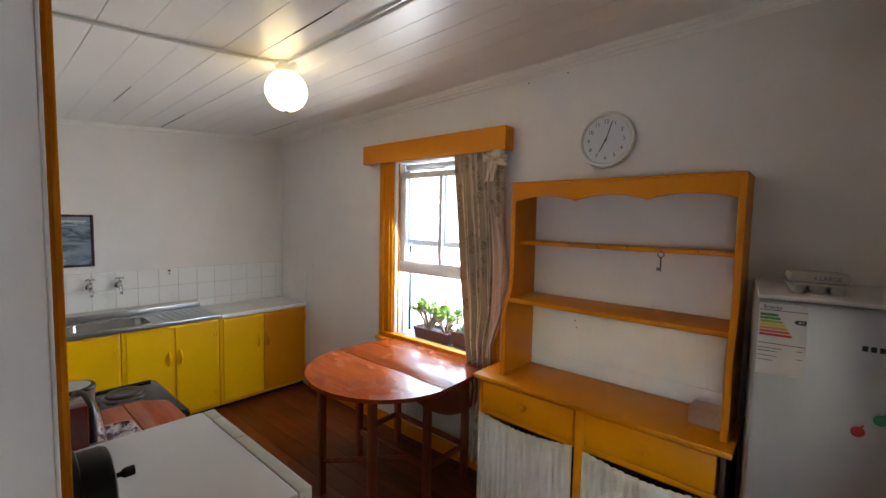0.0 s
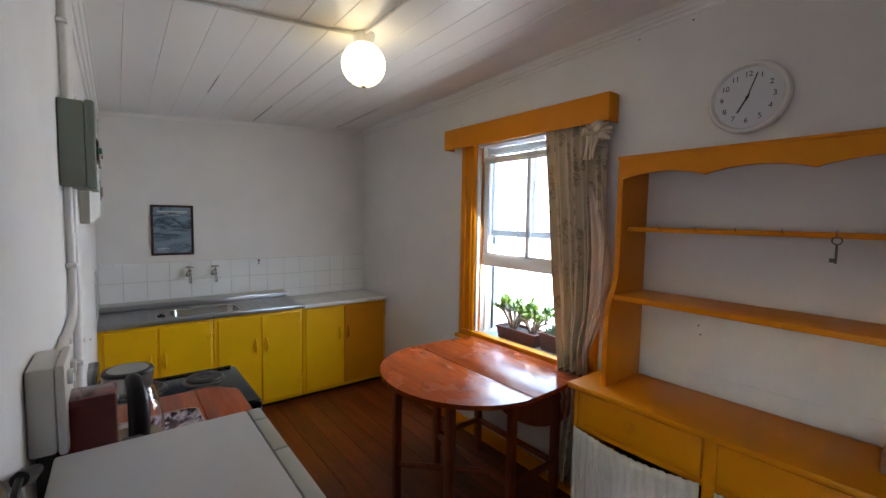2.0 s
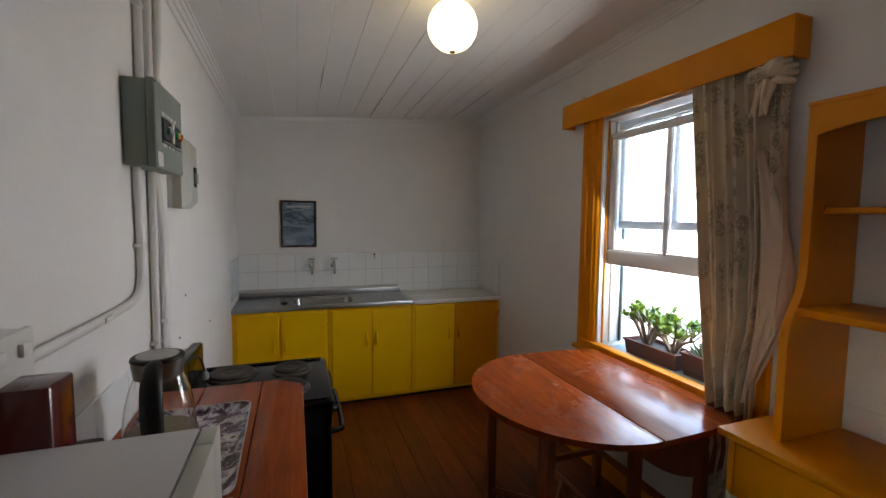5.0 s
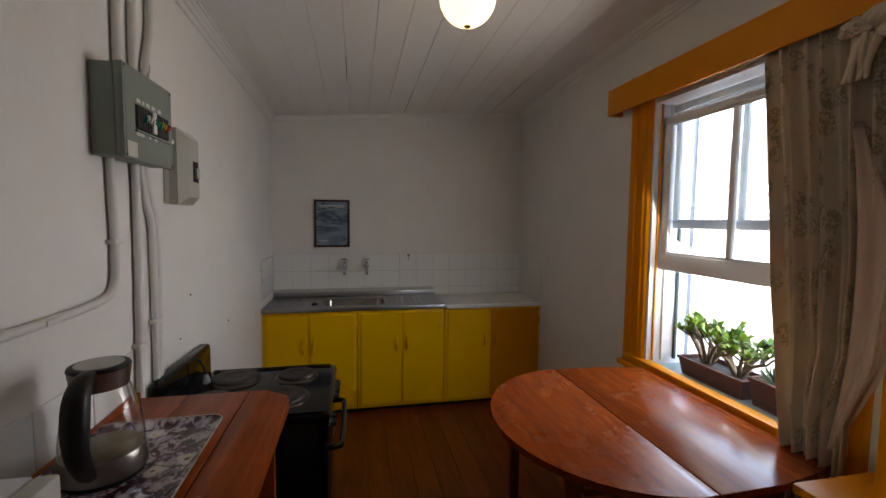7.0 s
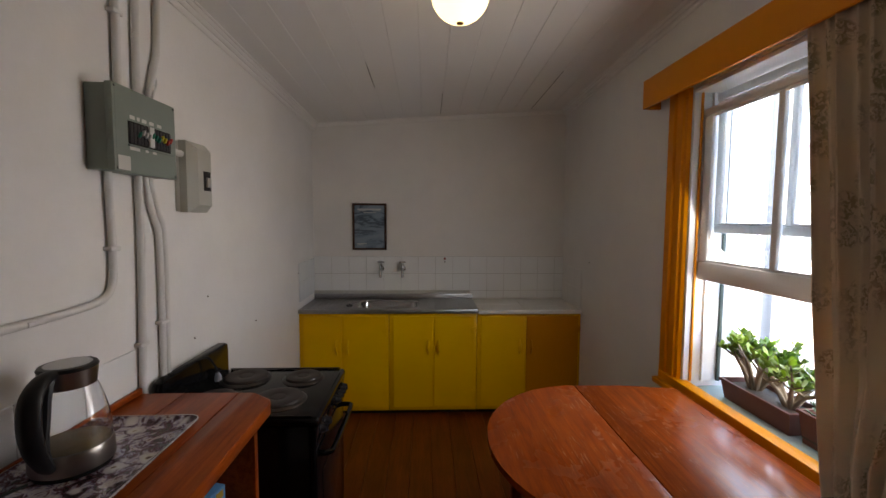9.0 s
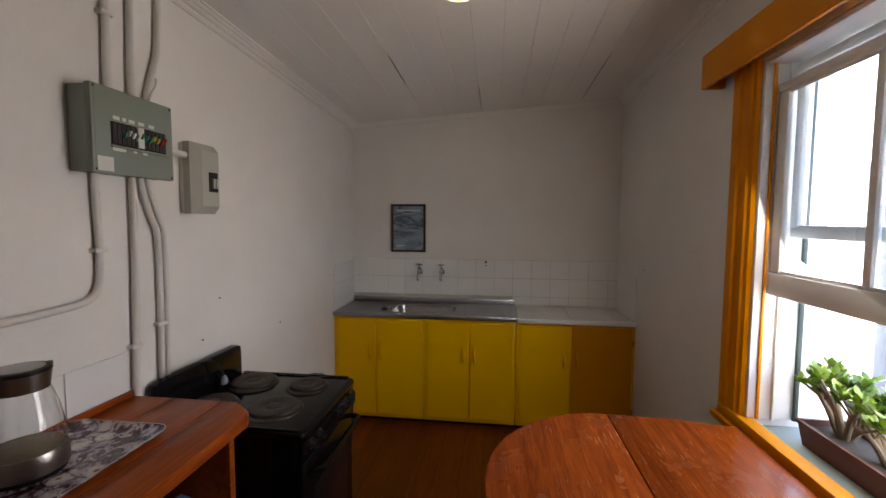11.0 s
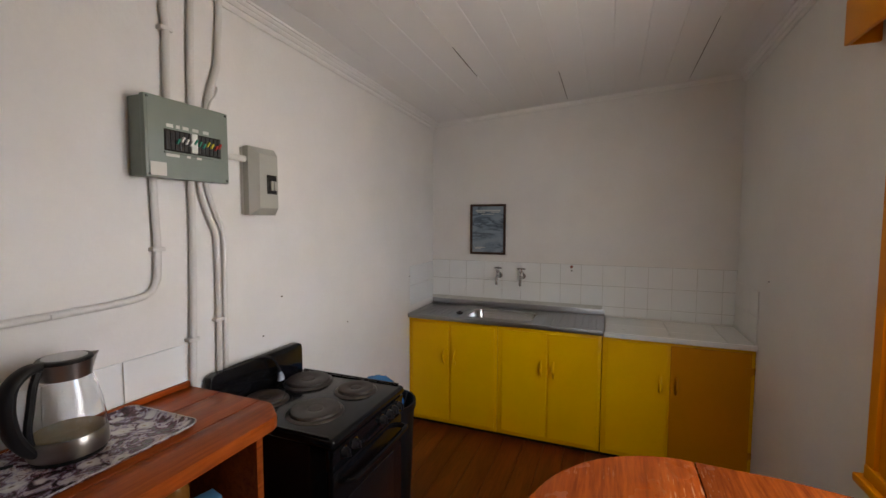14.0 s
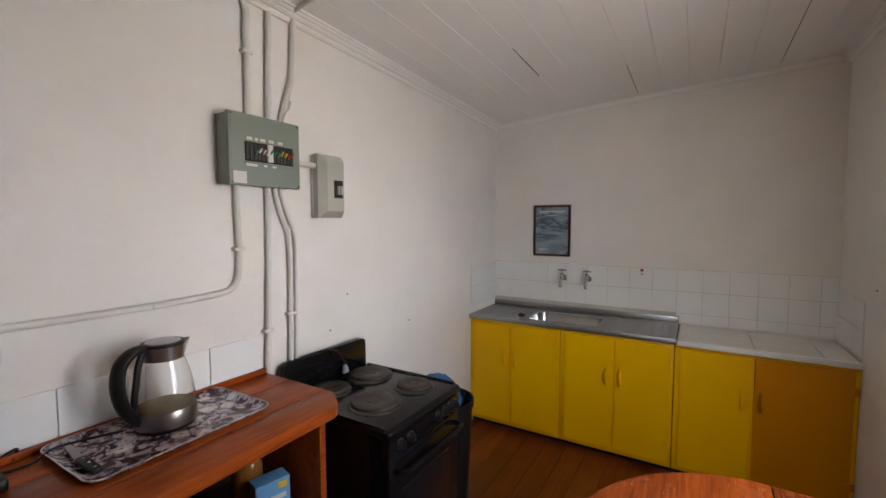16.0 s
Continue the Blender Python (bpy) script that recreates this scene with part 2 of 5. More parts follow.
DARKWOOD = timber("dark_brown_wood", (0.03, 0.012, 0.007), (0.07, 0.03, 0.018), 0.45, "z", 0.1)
STEEL = metal("brushed_stainless_steel", (0.38, 0.375, 0.385), 0.38, (60, 1, 60))
BOWLSTEEL = metal("polished_bowl_steel", (0.55, 0.54, 0.53), 0.24, (8, 8, 40))
CHROME = metal("chrome", (0.5, 0.5, 0.51), 0.12)
ENAMEL = paint("black_enamel", (0.006, 0.006, 0.007), 0.12, 0.2, 40, 0.02, spec=0.25)
BLACK = paint("black_plastic", (0.009, 0.009, 0.010), 0.4, 0.2, 80, 0.06, spec=0.3)
RINGSTEEL = metal("worn_ring_steel", (0.10, 0.09, 0.085), 0.3)
PLATE = paint("dark_hotplate_iron", (0.04, 0.030, 0.026), 0.45, 0.3, 40, 0.1, spec=0.3)
LAMINATE = paint("white_laminate", (0.62, 0.62, 0.64), 0.4, 0.04, 80, 0.04)
WHITEPLASTIC = paint("white_plastic", (0.68, 0.67, 0.64), 0.4, 0.05, 60, 0.04)
TILE = paint("white_glazed_tile", (0.82, 0.83, 0.83), 0.16, 0.05, 12, 0.05, spec=0.3)
GROUT = paint("grey_grout", (0.55, 0.54, 0.51), 0.85, 0.2, 80, 0.2)
PANELGREY = paint("grey_green_enamel", (0.23, 0.27, 0.24), 0.45, 0.08, 60, 0.06)
FRIDGE = paint("silver_fridge_paint", (0.33, 0.34, 0.36), 0.38, 0.03, 120, 0.03, metal=0.4)
TERRACOTTA = paint("brown_planter_clay", (0.12, 0.042, 0.032), 0.7, 0.2, 50, 0.2)
GLASS = glass("clear_glass")
GLOBE = glow("lit_opal_glass", (1.0, 0.74, 0.36), 0.145)
# near-black for dark parts, and for shade painted into recesses such as the plinth
DARK = paint("dark_parts_and_recess_shade", (0.012, 0.011, 0.010), 0.8, 0.2, 40, 0.05)


# ---- the room ----
X1, Y0, Y1 = 4.95, 0.0, 2.245


def ceil_z(x, y):
    return 2.40 + 0.03 * x + 0.068 * y


# floor under the boards, wall shells
single("floor", box_bm((-0.12, -0.15, -0.35), (5.09, 2.5, -0.02)), DARK, "bare subfloor beneath the red-stained floorboards", kind="structure")
single("wall_west", box_bm((-0.14, -0.16, -0.02), (0.0, 2.5, 2.9)), WALL, "white painted plaster wall behind the sink", kind="structure")
single("wall_east", box_bm((X1, -0.16, -0.02), (X1 + 0.14, 2.5, 2.9)), WALL, "plain white plaster end wall", kind="structure")
# wall with the doorway
bm = fresh()
rbox(bm, (0.0, Y0 - 0.13, -0.02), (3.87, Y0, 2.9))
rbox(bm, (3.87, Y0 - 0.13, 2.08), (4.72, Y0, 2.9))
rbox(bm, (4.72, Y0 - 0.13, -0.02), (X1, Y0, 2.9))
single("wall_south", bm, WALL, "white painted plaster wall with a doorway and surface conduits", kind="structure")
# wall with the window
WX0, WX1, WZ0, WZ1 = 1.80, 2.70, 0.79, 2.19
bm = fresh()
rbox(bm, (0.0, Y1, -0.02), (WX0, Y1 + 0.26, 2.95))
rbox(bm, (WX1, Y1, -0.02), (X1, Y1 + 0.26, 2.95))
rbox(bm, (WX0, Y1, -0.02), (WX1, Y1 + 0.26, WZ0 - 0.03))
rbox(bm, (WX0, Y1, WZ1), (WX1, Y1 + 0.26, 2.95))
single("wall_north", bm, WALL, "white painted plaster wall with a sash window", kind="structure")
# unseen passage added behind the doorway to dim it; its small window is added for light
bm = fresh()
rbox(bm, (3.0, -1.9, -0.34), (3.1, -0.152, 2.9))
rbox(bm, (5.8, -1.9, -0.34), (5.9, -0.162, 2.9))
rbox(bm, (5.09, -0.26, -0.34), (5.8, -0.162, 2.9))
rbox(bm, (3.1, -1.9, -0.34), (4.88, -1.8, 2.9))
rbox(bm, (5.4, -1.9, -0.34), (5.8, -1.8, 2.9))
rbox(bm, (4.88, -1.9, -0.34), (5.4, -1.8, 1.1))
rbox(bm, (4.88, -1.9, 1.52), (5.4, -1.8, 2.9))
single("wall_passage", bm, WALL, "unseen white passage walls added outside the doorway, with an added window for light", kind="structure")
single("ceiling_passage", box_bm((3.0, -1.9, 2.6), (5.9, -0.162, 2.66)), CEIL, "unseen white passage ceiling added to hold off the sky", kind="structure")
single("floor_passage", box_bm((3.101, -1.799, -0.34), (5.799, -0.151, -0.001)), BOARDS, "red-stained wooden passage floor", kind="structure")

# sloping boarded ceiling
random.seed(4)
bm = fresh()
edges = [0.017 + 0.157 * k for k in range(-13, 16)]
for a, b in zip(edges, edges[1:]):
    if b < -0.14 or a > 2.5:
        continue
    vs = []
    j = random.uniform(-0.0015, 0.0015)
    for h in (0.0, 0.03):
        for x, y in ((-0.1, a + 0.0006), (5.05, a + 0.0006), (5.05, b - 0.0006), (-0.1, b - 0.0006)):
            vs.append(bm.verts.new((x, y, ceil_z(x, y) + h + j)))
    for f in ((0, 1, 2, 3), (4, 5, 6, 7), (0, 1, 5, 4), (1, 2, 6, 5), (2, 3, 7, 6), (3, 0, 4, 7)):
        bm.faces.new([vs[k] for k in f])
bmesh.ops.bevel(bm, geom=[e for e in bm.edges if abs(e.verts[0].co.x - e.verts[1].co.x) > 3], offset=0.0018, segments=1, affect="EDGES")
vs = [bm.verts.new((x, y, ceil_z(x, y) + h)) for h in (0.034, 0.06) for x, y in ((-0.14, -0.16), (5.1, -0.16), (5.1, 2.52), (-0.14, 2.52))]
for f in ((0, 1, 2, 3), (4, 5, 6, 7), (0, 1, 5, 4), (1, 2, 6, 5), (2, 3, 7, 6), (3, 0, 4, 7)):
    bm.faces.new([vs[k] for k in f])
single("ceiling", bm, CEIL, "sloping white gloss painted tongue and groove board ceiling", kind="structure", smooth=False)


def cornice(p, q, inward):
    """A stepped moulding under the ceiling from p to q (x, y)."""
    bm = fresh()
    d = Vector((inward[0], inward[1], 0))
    prof = [(0, 0.0), (0.058, 0.0), (0.058, -0.010), (0.048, -0.010), (0.048, -0.014), (0.040, -0.022), (0.034, -0.022), (0.034, -0.027), (0.024, -0.036), (0.016, -0.036), (0.016, -0.046), (0.009, -0.056), (0.0, -0.056)]
    rings = []
    for x, y in (p, q):
        z = ceil_z(x, y)
        rings.append([bm.verts.new(Vector((x, y, z)) + d * a + Vector((0, 0, h + 0.004))) for a, h in prof])
    for k in range(len(prof)):
        n = (k + 1) % len(prof)
        bm.faces.new((rings[0][k], rings[0][n], rings[1][n], rings[1][k]))
    bm.faces.new(rings[0])
    bm.faces.new(rings[1])
    return bm


single("trim_cornice_south", cornice((0.0, Y0), (X1, Y0), (0, 1)), CEIL, "white painted wooden cornice moulding", kind="structure", angle=20)
single("trim_cornice_north", cornice((0.0, Y1), (X1, Y1), (0, -1)), CEIL, "white painted wooden cornice moulding", kind="structure", angle=20)
bm = fresh()
prism(bm, [(Y0, ceil_z(0, Y0) - 0.03), (Y1, ceil_z(0, Y1) - 0.03), (Y1, ceil_z(0, Y1) + 0.003), (Y0, ceil_z(0, Y0) + 0.003)], 0.0, 0.018, "x")
single("trim_cornice_west", bm, CEIL, "thin white painted wooden strip under the ceiling", kind="structure")
single("baseboard_north", box_bm((0.55, Y1 - 0.018, 0), (X1, Y1, 0.105), 0.004), OCHRE, "ochre painted wooden baseboard", kind="structure")

# open joints between ceiling boards, and nails left in the walls
CRACK = paint("dark_open_joint", (0.13, 0.10, 0.075), 0.9, 0.2, 60, 0.2)
random.seed(12)
for yy, xa, xb in ((0.645, 0.82, 1.26), (1.116, 0.085, 0.66), (1.901, 0.1, 0.95), (0.959, 2.55, 2.85)):
    bm = fresh()
    n = 14
    up, dn = [], []
    for k in range(n + 1):
        x = xa + (xb - xa) * k / n
        w = 0.0014 * sin(pi * k / n) + 0.0003 + random.uniform(0, 0.0007)
        z = ceil_z(x, yy) - 0.0022
        up.append((bm.verts.new((x, yy + w, z)), bm.verts.new((x, yy + w, z + 0.004))))
        dn.append((bm.verts.new((x, yy - w, z)), bm.verts.new((x, yy - w, z + 0.004))))
    for k in range(n):
        bm.faces.new((up[k][0], up[k + 1][0], dn[k + 1][0], dn[k][0]))
        bm.faces.new((up[k][0], up[k + 1][0], up[k + 1][1], up[k][1]))
        bm.faces.new((dn[k][0], dn[k + 1][0], dn[k + 1][1], dn[k][1]))
    single("trim_ceiling_joint", bm, CRACK, "dark open joint between ceiling boards", kind="structure", smooth=False)


def nail(p, axis):
    ob = single("nail", disc_bm(p, 0.0035, 0.006, axis, 0.001, 10), CRACK, "small dark nail stuck in the wall", "nail", group="nails in the walls")
    return ob


for x, z in ((1.95, 1.06), (1.83, 1.22), (0.47, 1.15), (1.3, 0.98)):
    nail((x, Y0 - 0.001, z), "y")
for x, z in ((1.62, 2.36), (3.35, 1.17), (3.36, 1.13), (0.62, 1.25), (3.0, 2.56), (3.25, 2.57)):
    nail((x, Y1 - 0.005, z), "y")

# doorway frame
door = thing("door_1", "ochre painted frame round an open doorway", "", (4.3, Y0, 0), kind="structure")
part("architrave", box_bm((3.862, Y0, 0), (3.96 - 0.14, 0.008, 2.12), 0.004), OCHRE, door)
part("architrave", box_bm((4.728, Y0, 0), (4.83, 0.008, 2.12), 0.004), OCHRE, door)
part("architrave", box_bm((3.82, Y0, 2.085), (4.83, 0.006, 2.19), 0.004), OCHRE, door)
part("door_lining", box_bm((3.858, Y0 - 0.13, 0), (3.872, Y0 - 0.003, 2.08), 0.002), TRIMW, door)

# ---- window ----
win = thing("window_1", "tall white sash window with lower sash raised", "", (2.25, Y1, 0.75), kind="structure")
prof = [(0, 0), (0.012, 0.012), (0.034, 0.012), (0.04, 0.02), (0.075, 0.02), (0.082, 0.013), (0.1, 0.013), (0.106, 0.024), (0.15, 0.024), (0.155, 0)]


def casing(x, flip):
    pts = [((x - a) if flip else (x + a), Y1 - h) for a, h in prof]
    return prism(fresh(), pts, 0.755, 2.20, "z")


part("casing", casing(WX0 + 0.008, True), OCHRE, win, "moulded ochre painted window casing", angle=20)
part("casing", casing(WX1 - 0.008, False), OCHRE, win, "moulded ochre painted window casing", angle=20)
part("apron", box_bm((1.66, Y1 - 0.03, 0.755), (2.84, Y1 + 0.03, 0.80), 0.006), OCHRE, win)
part("window_sill", box_bm((1.63, Y1 - 0.045, 0.725), (2.87, Y1, 0.754), 0.006), OCHRE, win)
FR = paint("weathered_white_window_paint", (0.82, 0.82, 0.80), 0.4, 0.06, 35, 0.2, dirt=(0.45, 0.46, 0.45))
part("jamb_lining", box_bm((WX0 + 0.001, Y1 + 0.002, 0.80), (WX0 + 0.022, Y1 + 0.2, WZ1), 0.003), FR, win)
part("jamb_lining", box_bm((WX1 - 0.022, Y1 + 0.002, 0.80), (WX1 - 0.001, Y1 + 0.2, WZ1), 0.003), FR, win)
part("head_lining", box_bm((WX0, Y1 + 0.002, WZ1 - 0.02), (WX1, Y1 + 0.2, WZ1 - 0.001), 0.003), FR, win)
part("parting_bead", box_bm((WX0 + 0.022, Y1 + 0.085, 0.80), (WX0 + 0.034, Y1 + 0.097, WZ1 - 0.02), 0.002), FR, win)
part("parting_bead", box_bm((WX0 + 0.022, Y1 + 0.03, 0.80), (WX0 + 0.032, Y1 + 0.04, WZ1 - 0.02), 0.002), OCHRE, win)
SILLP = paint("grey_green_sill_paint", (0.33, 0.42, 0.42), 0.6, 0.2, 30, 0.3, dirt=(0.15, 0.16, 0.15))
part("outer_sill", box_bm((WX0 - 0.05, Y1 + 0.03, 0.715), (WX1 + 0.05, Y1 + 0.48, 0.765), 0.006), SILLP, win, "grey-green painted outer window sill")

part("outer_stop", box_bm((WX0 + 0.002, Y1 + 0.165, 0.80), (WX0 + 0.034, Y1 + 0.18, WZ1 - 0.02), 0.002), paint("flaking_dark_green_paint", (0.05, 0.075, 0.065), 0.6, 0.3, 30, 0.4, dirt=(0.5, 0.5, 0.48)), win, "flaking dark green outer stop")


def sash(y, z0, z1, bottom, top, name):
    """A sash with two panes side by side."""
    s = part(name, box_bm((WX0 + 0.03, y, z0), (WX1 - 0.03, y + 0.04, z0 + bottom), 0.004), FR, win)
    x0, x1, mid = WX0 + 0.03, WX1 - 0.03, 2.25
    part("top_rail", box_bm((x0, y, z1 - top), (x1, y + 0.04, z1), 0.009), FR, s)
    for a in (x0, x1 - 0.045):
        part("stile", box_bm((a, y + 0.001, z0 + bottom), (a + 0.055, y + 0.039, z1 - top), 0.011), FR, s)
    part("glazing_bar", box_bm((mid - 0.016, y + 0.006, z0 + bottom), (mid + 0.016, y + 0.034, z1 - top), 0.010), FR, s)
    for a, b in ((x0 + 0.044, mid - 0.013), (mid + 0.013, x1 - 0.044)):
        for bead in (0, 1):
            part("glazing_bead", box_bm((a - 0.001, y + 0.008, z0 + bottom - 0.002) if bead == 0 else (a - 0.001, y + 0.008, z1 - top - 0.012), (b + 0.001, y + 0.017, z0 + bottom + 0.012) if bead == 0 else (b + 0.001, y + 0.017, z1 - top + 0.002), 0.004), FR, s)
        p = part("pane", box_bm((a, y + 0.018, z0 + bottom - 0.002), (b, y + 0.021, z1 - top + 0.002)), GLASS, s, smooth=False)
        p.visible_shadow = False


sash(Y1 + 0.045, 1.30, 2.095, 0.085, 0.035, "lower_sash")
sash(Y1 + 0.10, 1.52, 2.165, 0.035, 0.04, "upper_sash")

pm = thing("curtain_pelmet", "ochre painted wooden box pelmet above the window", "pelmet", (2.215, 2.2, 2.165))
part("front_board", box_bm((1.525, 2.15, 2.165), (2.905, 2.166, 2.312), 0.003), OCHRE, pm)
part("top_board", box_bm((1.525, 2.166, 2.296), (2.905, Y1 - 0.002, 2.312), 0.003), OCHRE, pm)
part("end_board", box_bm((1.525, 2.166, 2.165), (1.541, Y1 - 0.002, 2.296), 0.003), OCHRE, pm)
part("end_board", box_bm((2.889, 2.166, 2.165), (2.905, Y1 - 0.002, 2.296), 0.003), OCHRE, pm)

# ---- sink cupboards ----
CX = 0.475
DOOR_Y = [(0.0, 0.335, "l"), (0.345, 0.70, "r"), (0.71, 1.055, "l"), (1.06, 1.40, "r"), (1.41, 1.79, "l"), (1.80, 2.235, "r")]
for i, (ya, yb) in enumerate(((Y0 + 0.002, 0.703), (0.707, 1.403), (1.407, Y1 - 0.002))):
    unit = thing("kitchen_cupboard", "yellow painted wooden double-door cupboard under the sink counter", "cupboard", (0.25, (ya + yb) / 2, 0), group="cupboards under the sink counter")
    part("face_frame", box_bm((CX - 0.02, ya, 0.042), (CX, yb, 0.835), 0.003), LEMON, unit)
    part("side_panel", box_bm((0.002, ya, 0.062), (CX - 0.02, ya + 0.016, 0.70)), LEMON, unit)
    part("side_panel", box_bm((0.002, yb - 0.016, 0.062), (CX - 0.02, yb, 0.70)), LEMON, unit)
    part("floor_panel", box_bm((0.002, ya + 0.016, 0.062), (CX - 0.02, yb - 0.016, 0.08)), LEMON, unit)
    # the shade under the cupboards is put into the plinth's colour
    part("plinth", box_bm((0.03, ya + 0.001, 0.0), (CX - 0.05, yb - 0.001, 0.06)), DARK, unit, "recessed plinth, near-black to put shade into the gap")
    for k in (0, 1):
        a, b, side = DOOR_Y[2 * i + k]
        a, b = a + 0.005, b - 0.004
        a = max(a, ya + 0.03)
        b = min(b, yb - 0.02)
        # last door gets the deeper amber, with its shade in the paint
        paintwork = AMBER_SHADE if (i == 2 and k == 1) else LEMON
        d = part("cupboard_door", box_bm((CX, a, 0.072), (CX + 0.010, b, 0.808), 0.002, 1), paintwork, unit, "amber painted door with shade put into its colour" if paintwork == AMBER_SHADE else "")
        hy = b - 0.035 if side == "l" else a + 0.035
        bow = smooth_path([(CX + 0.008, hy, 0.500), (CX + 0.016, hy, 0.515), (CX + 0.036, hy, 0.545), (CX + 0.039, hy, 0.572), (CX + 0.020, hy, 0.604), (CX + 0.008, hy, 0.618)], 4)
        pull = tube(fresh(), bow, [0.0045 + 0.0045 * sin(pi * q / (len(bow) - 1)) for q in range(len(bow))], 10)
        part("handle", pull, paintwork, d)
        if side == "r":
            for hz in (0.19, 0.70):
                h = fresh()
                rbox(h, (CX + 0.009, b - 0.028, hz - 0.02), (CX + 0.0135, b - 0.004, hz + 0.02), 0.0015)
                rbox(h, (CX - 0.001, b + 0.003, hz - 0.02), (CX + 0.003, b + 0.02, hz + 0.02), 0.001)
                tube(h, [(CX + 0.010, b, hz - 0.024), (CX + 0.010, b, hz + 0.024)], 0.0055, 8)
                part("hinge", h, paintwork, d)
# steel sink top
bm = fresh()
S0, S1, ZT = Y0 + 0.003, 1.412, 0.865
BX0, BX1, BY0, BY1 = 0.10, 0.425, 0.435, 0.935
for lo, hi in (((0.004, S0, ZT - 0.012), (BX0, S1, ZT)), ((BX1, S0, ZT - 0.012), (0.5, S1, ZT)), ((BX0, S0, ZT - 0.012), (BX1, BY0, ZT)), ((BX0, BY1, ZT - 0.012), (BX1, S1, ZT))):
    rbox(bm, lo, hi)
sink = thing("sink_unit", "stainless steel sink top with one bowl and ribbed drainers", "sink", (0.25, 0.7, ZT))
part("worktop", bm, STEEL, sink, smooth=False)
part("front_lip", box_bm((0.494, S0, 0.836), (0.506, S1, ZT + 0.003), 0.004), STEEL, sink)
part("upstand", box_bm((0.003, S0, ZT), (0.018, S1, ZT + 0.045), 0.004), STEEL, sink)
bowl = fresh()
loops = []
for inset, z in ((0.0, ZT + 0.001), (0.012, ZT - 0.006), (0.022, ZT - 0.10), (0.045, ZT - 0.135), (0.09, ZT - 0.14)):
    ring = []
    rad = 0.07
    for cx, cy, a0 in ((BX1 - rad, BY1 - rad, 0), (BX0 + rad, BY1 - rad, 90), (BX0 + rad, BY0 + rad, 180), (BX1 - rad, BY0 + rad, 270)):
        for k in range(6):
            a = radians(a0 + 18 * k)
            ring.append(bowl.verts.new((cx + (rad - inset) * cos(a) if rad > inset else cx, cy + (rad - inset) * sin(a) if rad > inset else cy, z)))
    loops.append(ring)
for p, q in zip(loops, loops[1:]):
    for k in range(len(p)):
        n = (k + 1) % len(p)
        bowl.faces.new((p[k], p[n], q[n], q[k]))
bowl.faces.new(loops[-1])
part("bowl", bowl, BOWLSTEEL, sink, "polished steel bowl with rounded corners")
for cx, cy, a0 in ((BX1, BY1, 0), (BX0, BY1, 90), (BX0, BY0, 180), (BX1, BY0, 270)):
    ccx, ccy = cx - 0.07 * (1 if cx == BX1 else -1), cy - 0.07 * (1 if cy == BY1 else -1)
    arc = [(ccx + 0.07 * cos(radians(a0 + 18 * k)), ccy + 0.07 * sin(radians(a0 + 18 * k))) for k in range(6)]
    part("bowl_corner", prism(fresh(), [(cx, cy)] + arc, ZT - 0.004, ZT), STEEL, sink, smooth=False)
for y in [Y0 + 0.06 + 0.045 * k for k in range(8)]:
    part("drainer_rib", box_bm((0.08, y, ZT - 0.002), (0.44, y + 0.014, ZT + 0.003), 0.002, 1), STEEL, sink)
for y in [1.01 + 0.05 * k for k in range(8)]:
    part("drainer_rib", box_bm((0.08, y, ZT - 0.002), (0.44, y + 0.014, ZT + 0.003), 0.002, 1), STEEL, sink)
plug = thing("sink_plug", "small black rubber sink plug lying on the steel top", "sink plug", (0.36, 0.375, ZT))
part("stopper", lathe(fresh(), [(0, 0), (0.024, 0), (0.028, 0.012), (0.008, 0.014), (0.008, 0.022), (0, 0.022)], (0.36, 0.375, ZT + 0.001), 16), BLACK, plug)
part("chain", tube(fresh(), smooth_path([(0.36, 0.375, ZT + 0.02), (0.33, 0.38, ZT + 0.006), (0.25, 0.39, ZT + 0.005), (0.2, 0.42, ZT + 0.005)]), 0.002, 6), CHROME, plug)
# tiled counter beside it
tc_ = thing("tiled_counter", "worn white tiled counter top with a cracked corner", "counter", (0.25, 1.83, 0.83))
part("slab", box_bm((0.003, 1.416, 0.836), (0.497, Y1 - 0.003, 0.852)), GROUT, tc_)
part("edge_strip", box_bm((0.493, 1.416, 0.83), (0.507, Y1 - 0.003, 0.861), 0.003), TRIMW, tc_, "scuffed white edging strip")
WORN = paint("worn_white_tile", (0.78, 0.77, 0.73), 0.25, 0.1, 20, 0.1, dirt=(0.5, 0.46, 0.4))
for ya, yb, xa, xb in ((1.42, 1.80, 0.006, 0.25), (1.42, 1.80, 0.254, 0.49), (1.805, 2.10, 0.006, 0.33), (1.805, 2.10, 0.334, 0.49), (2.104, 2.238, 0.006, 0.49)):
    part("tile", box_bm((xa, ya, 0.850), (xb, yb, 0.859), 0.0015, 1), WORN, tc_)

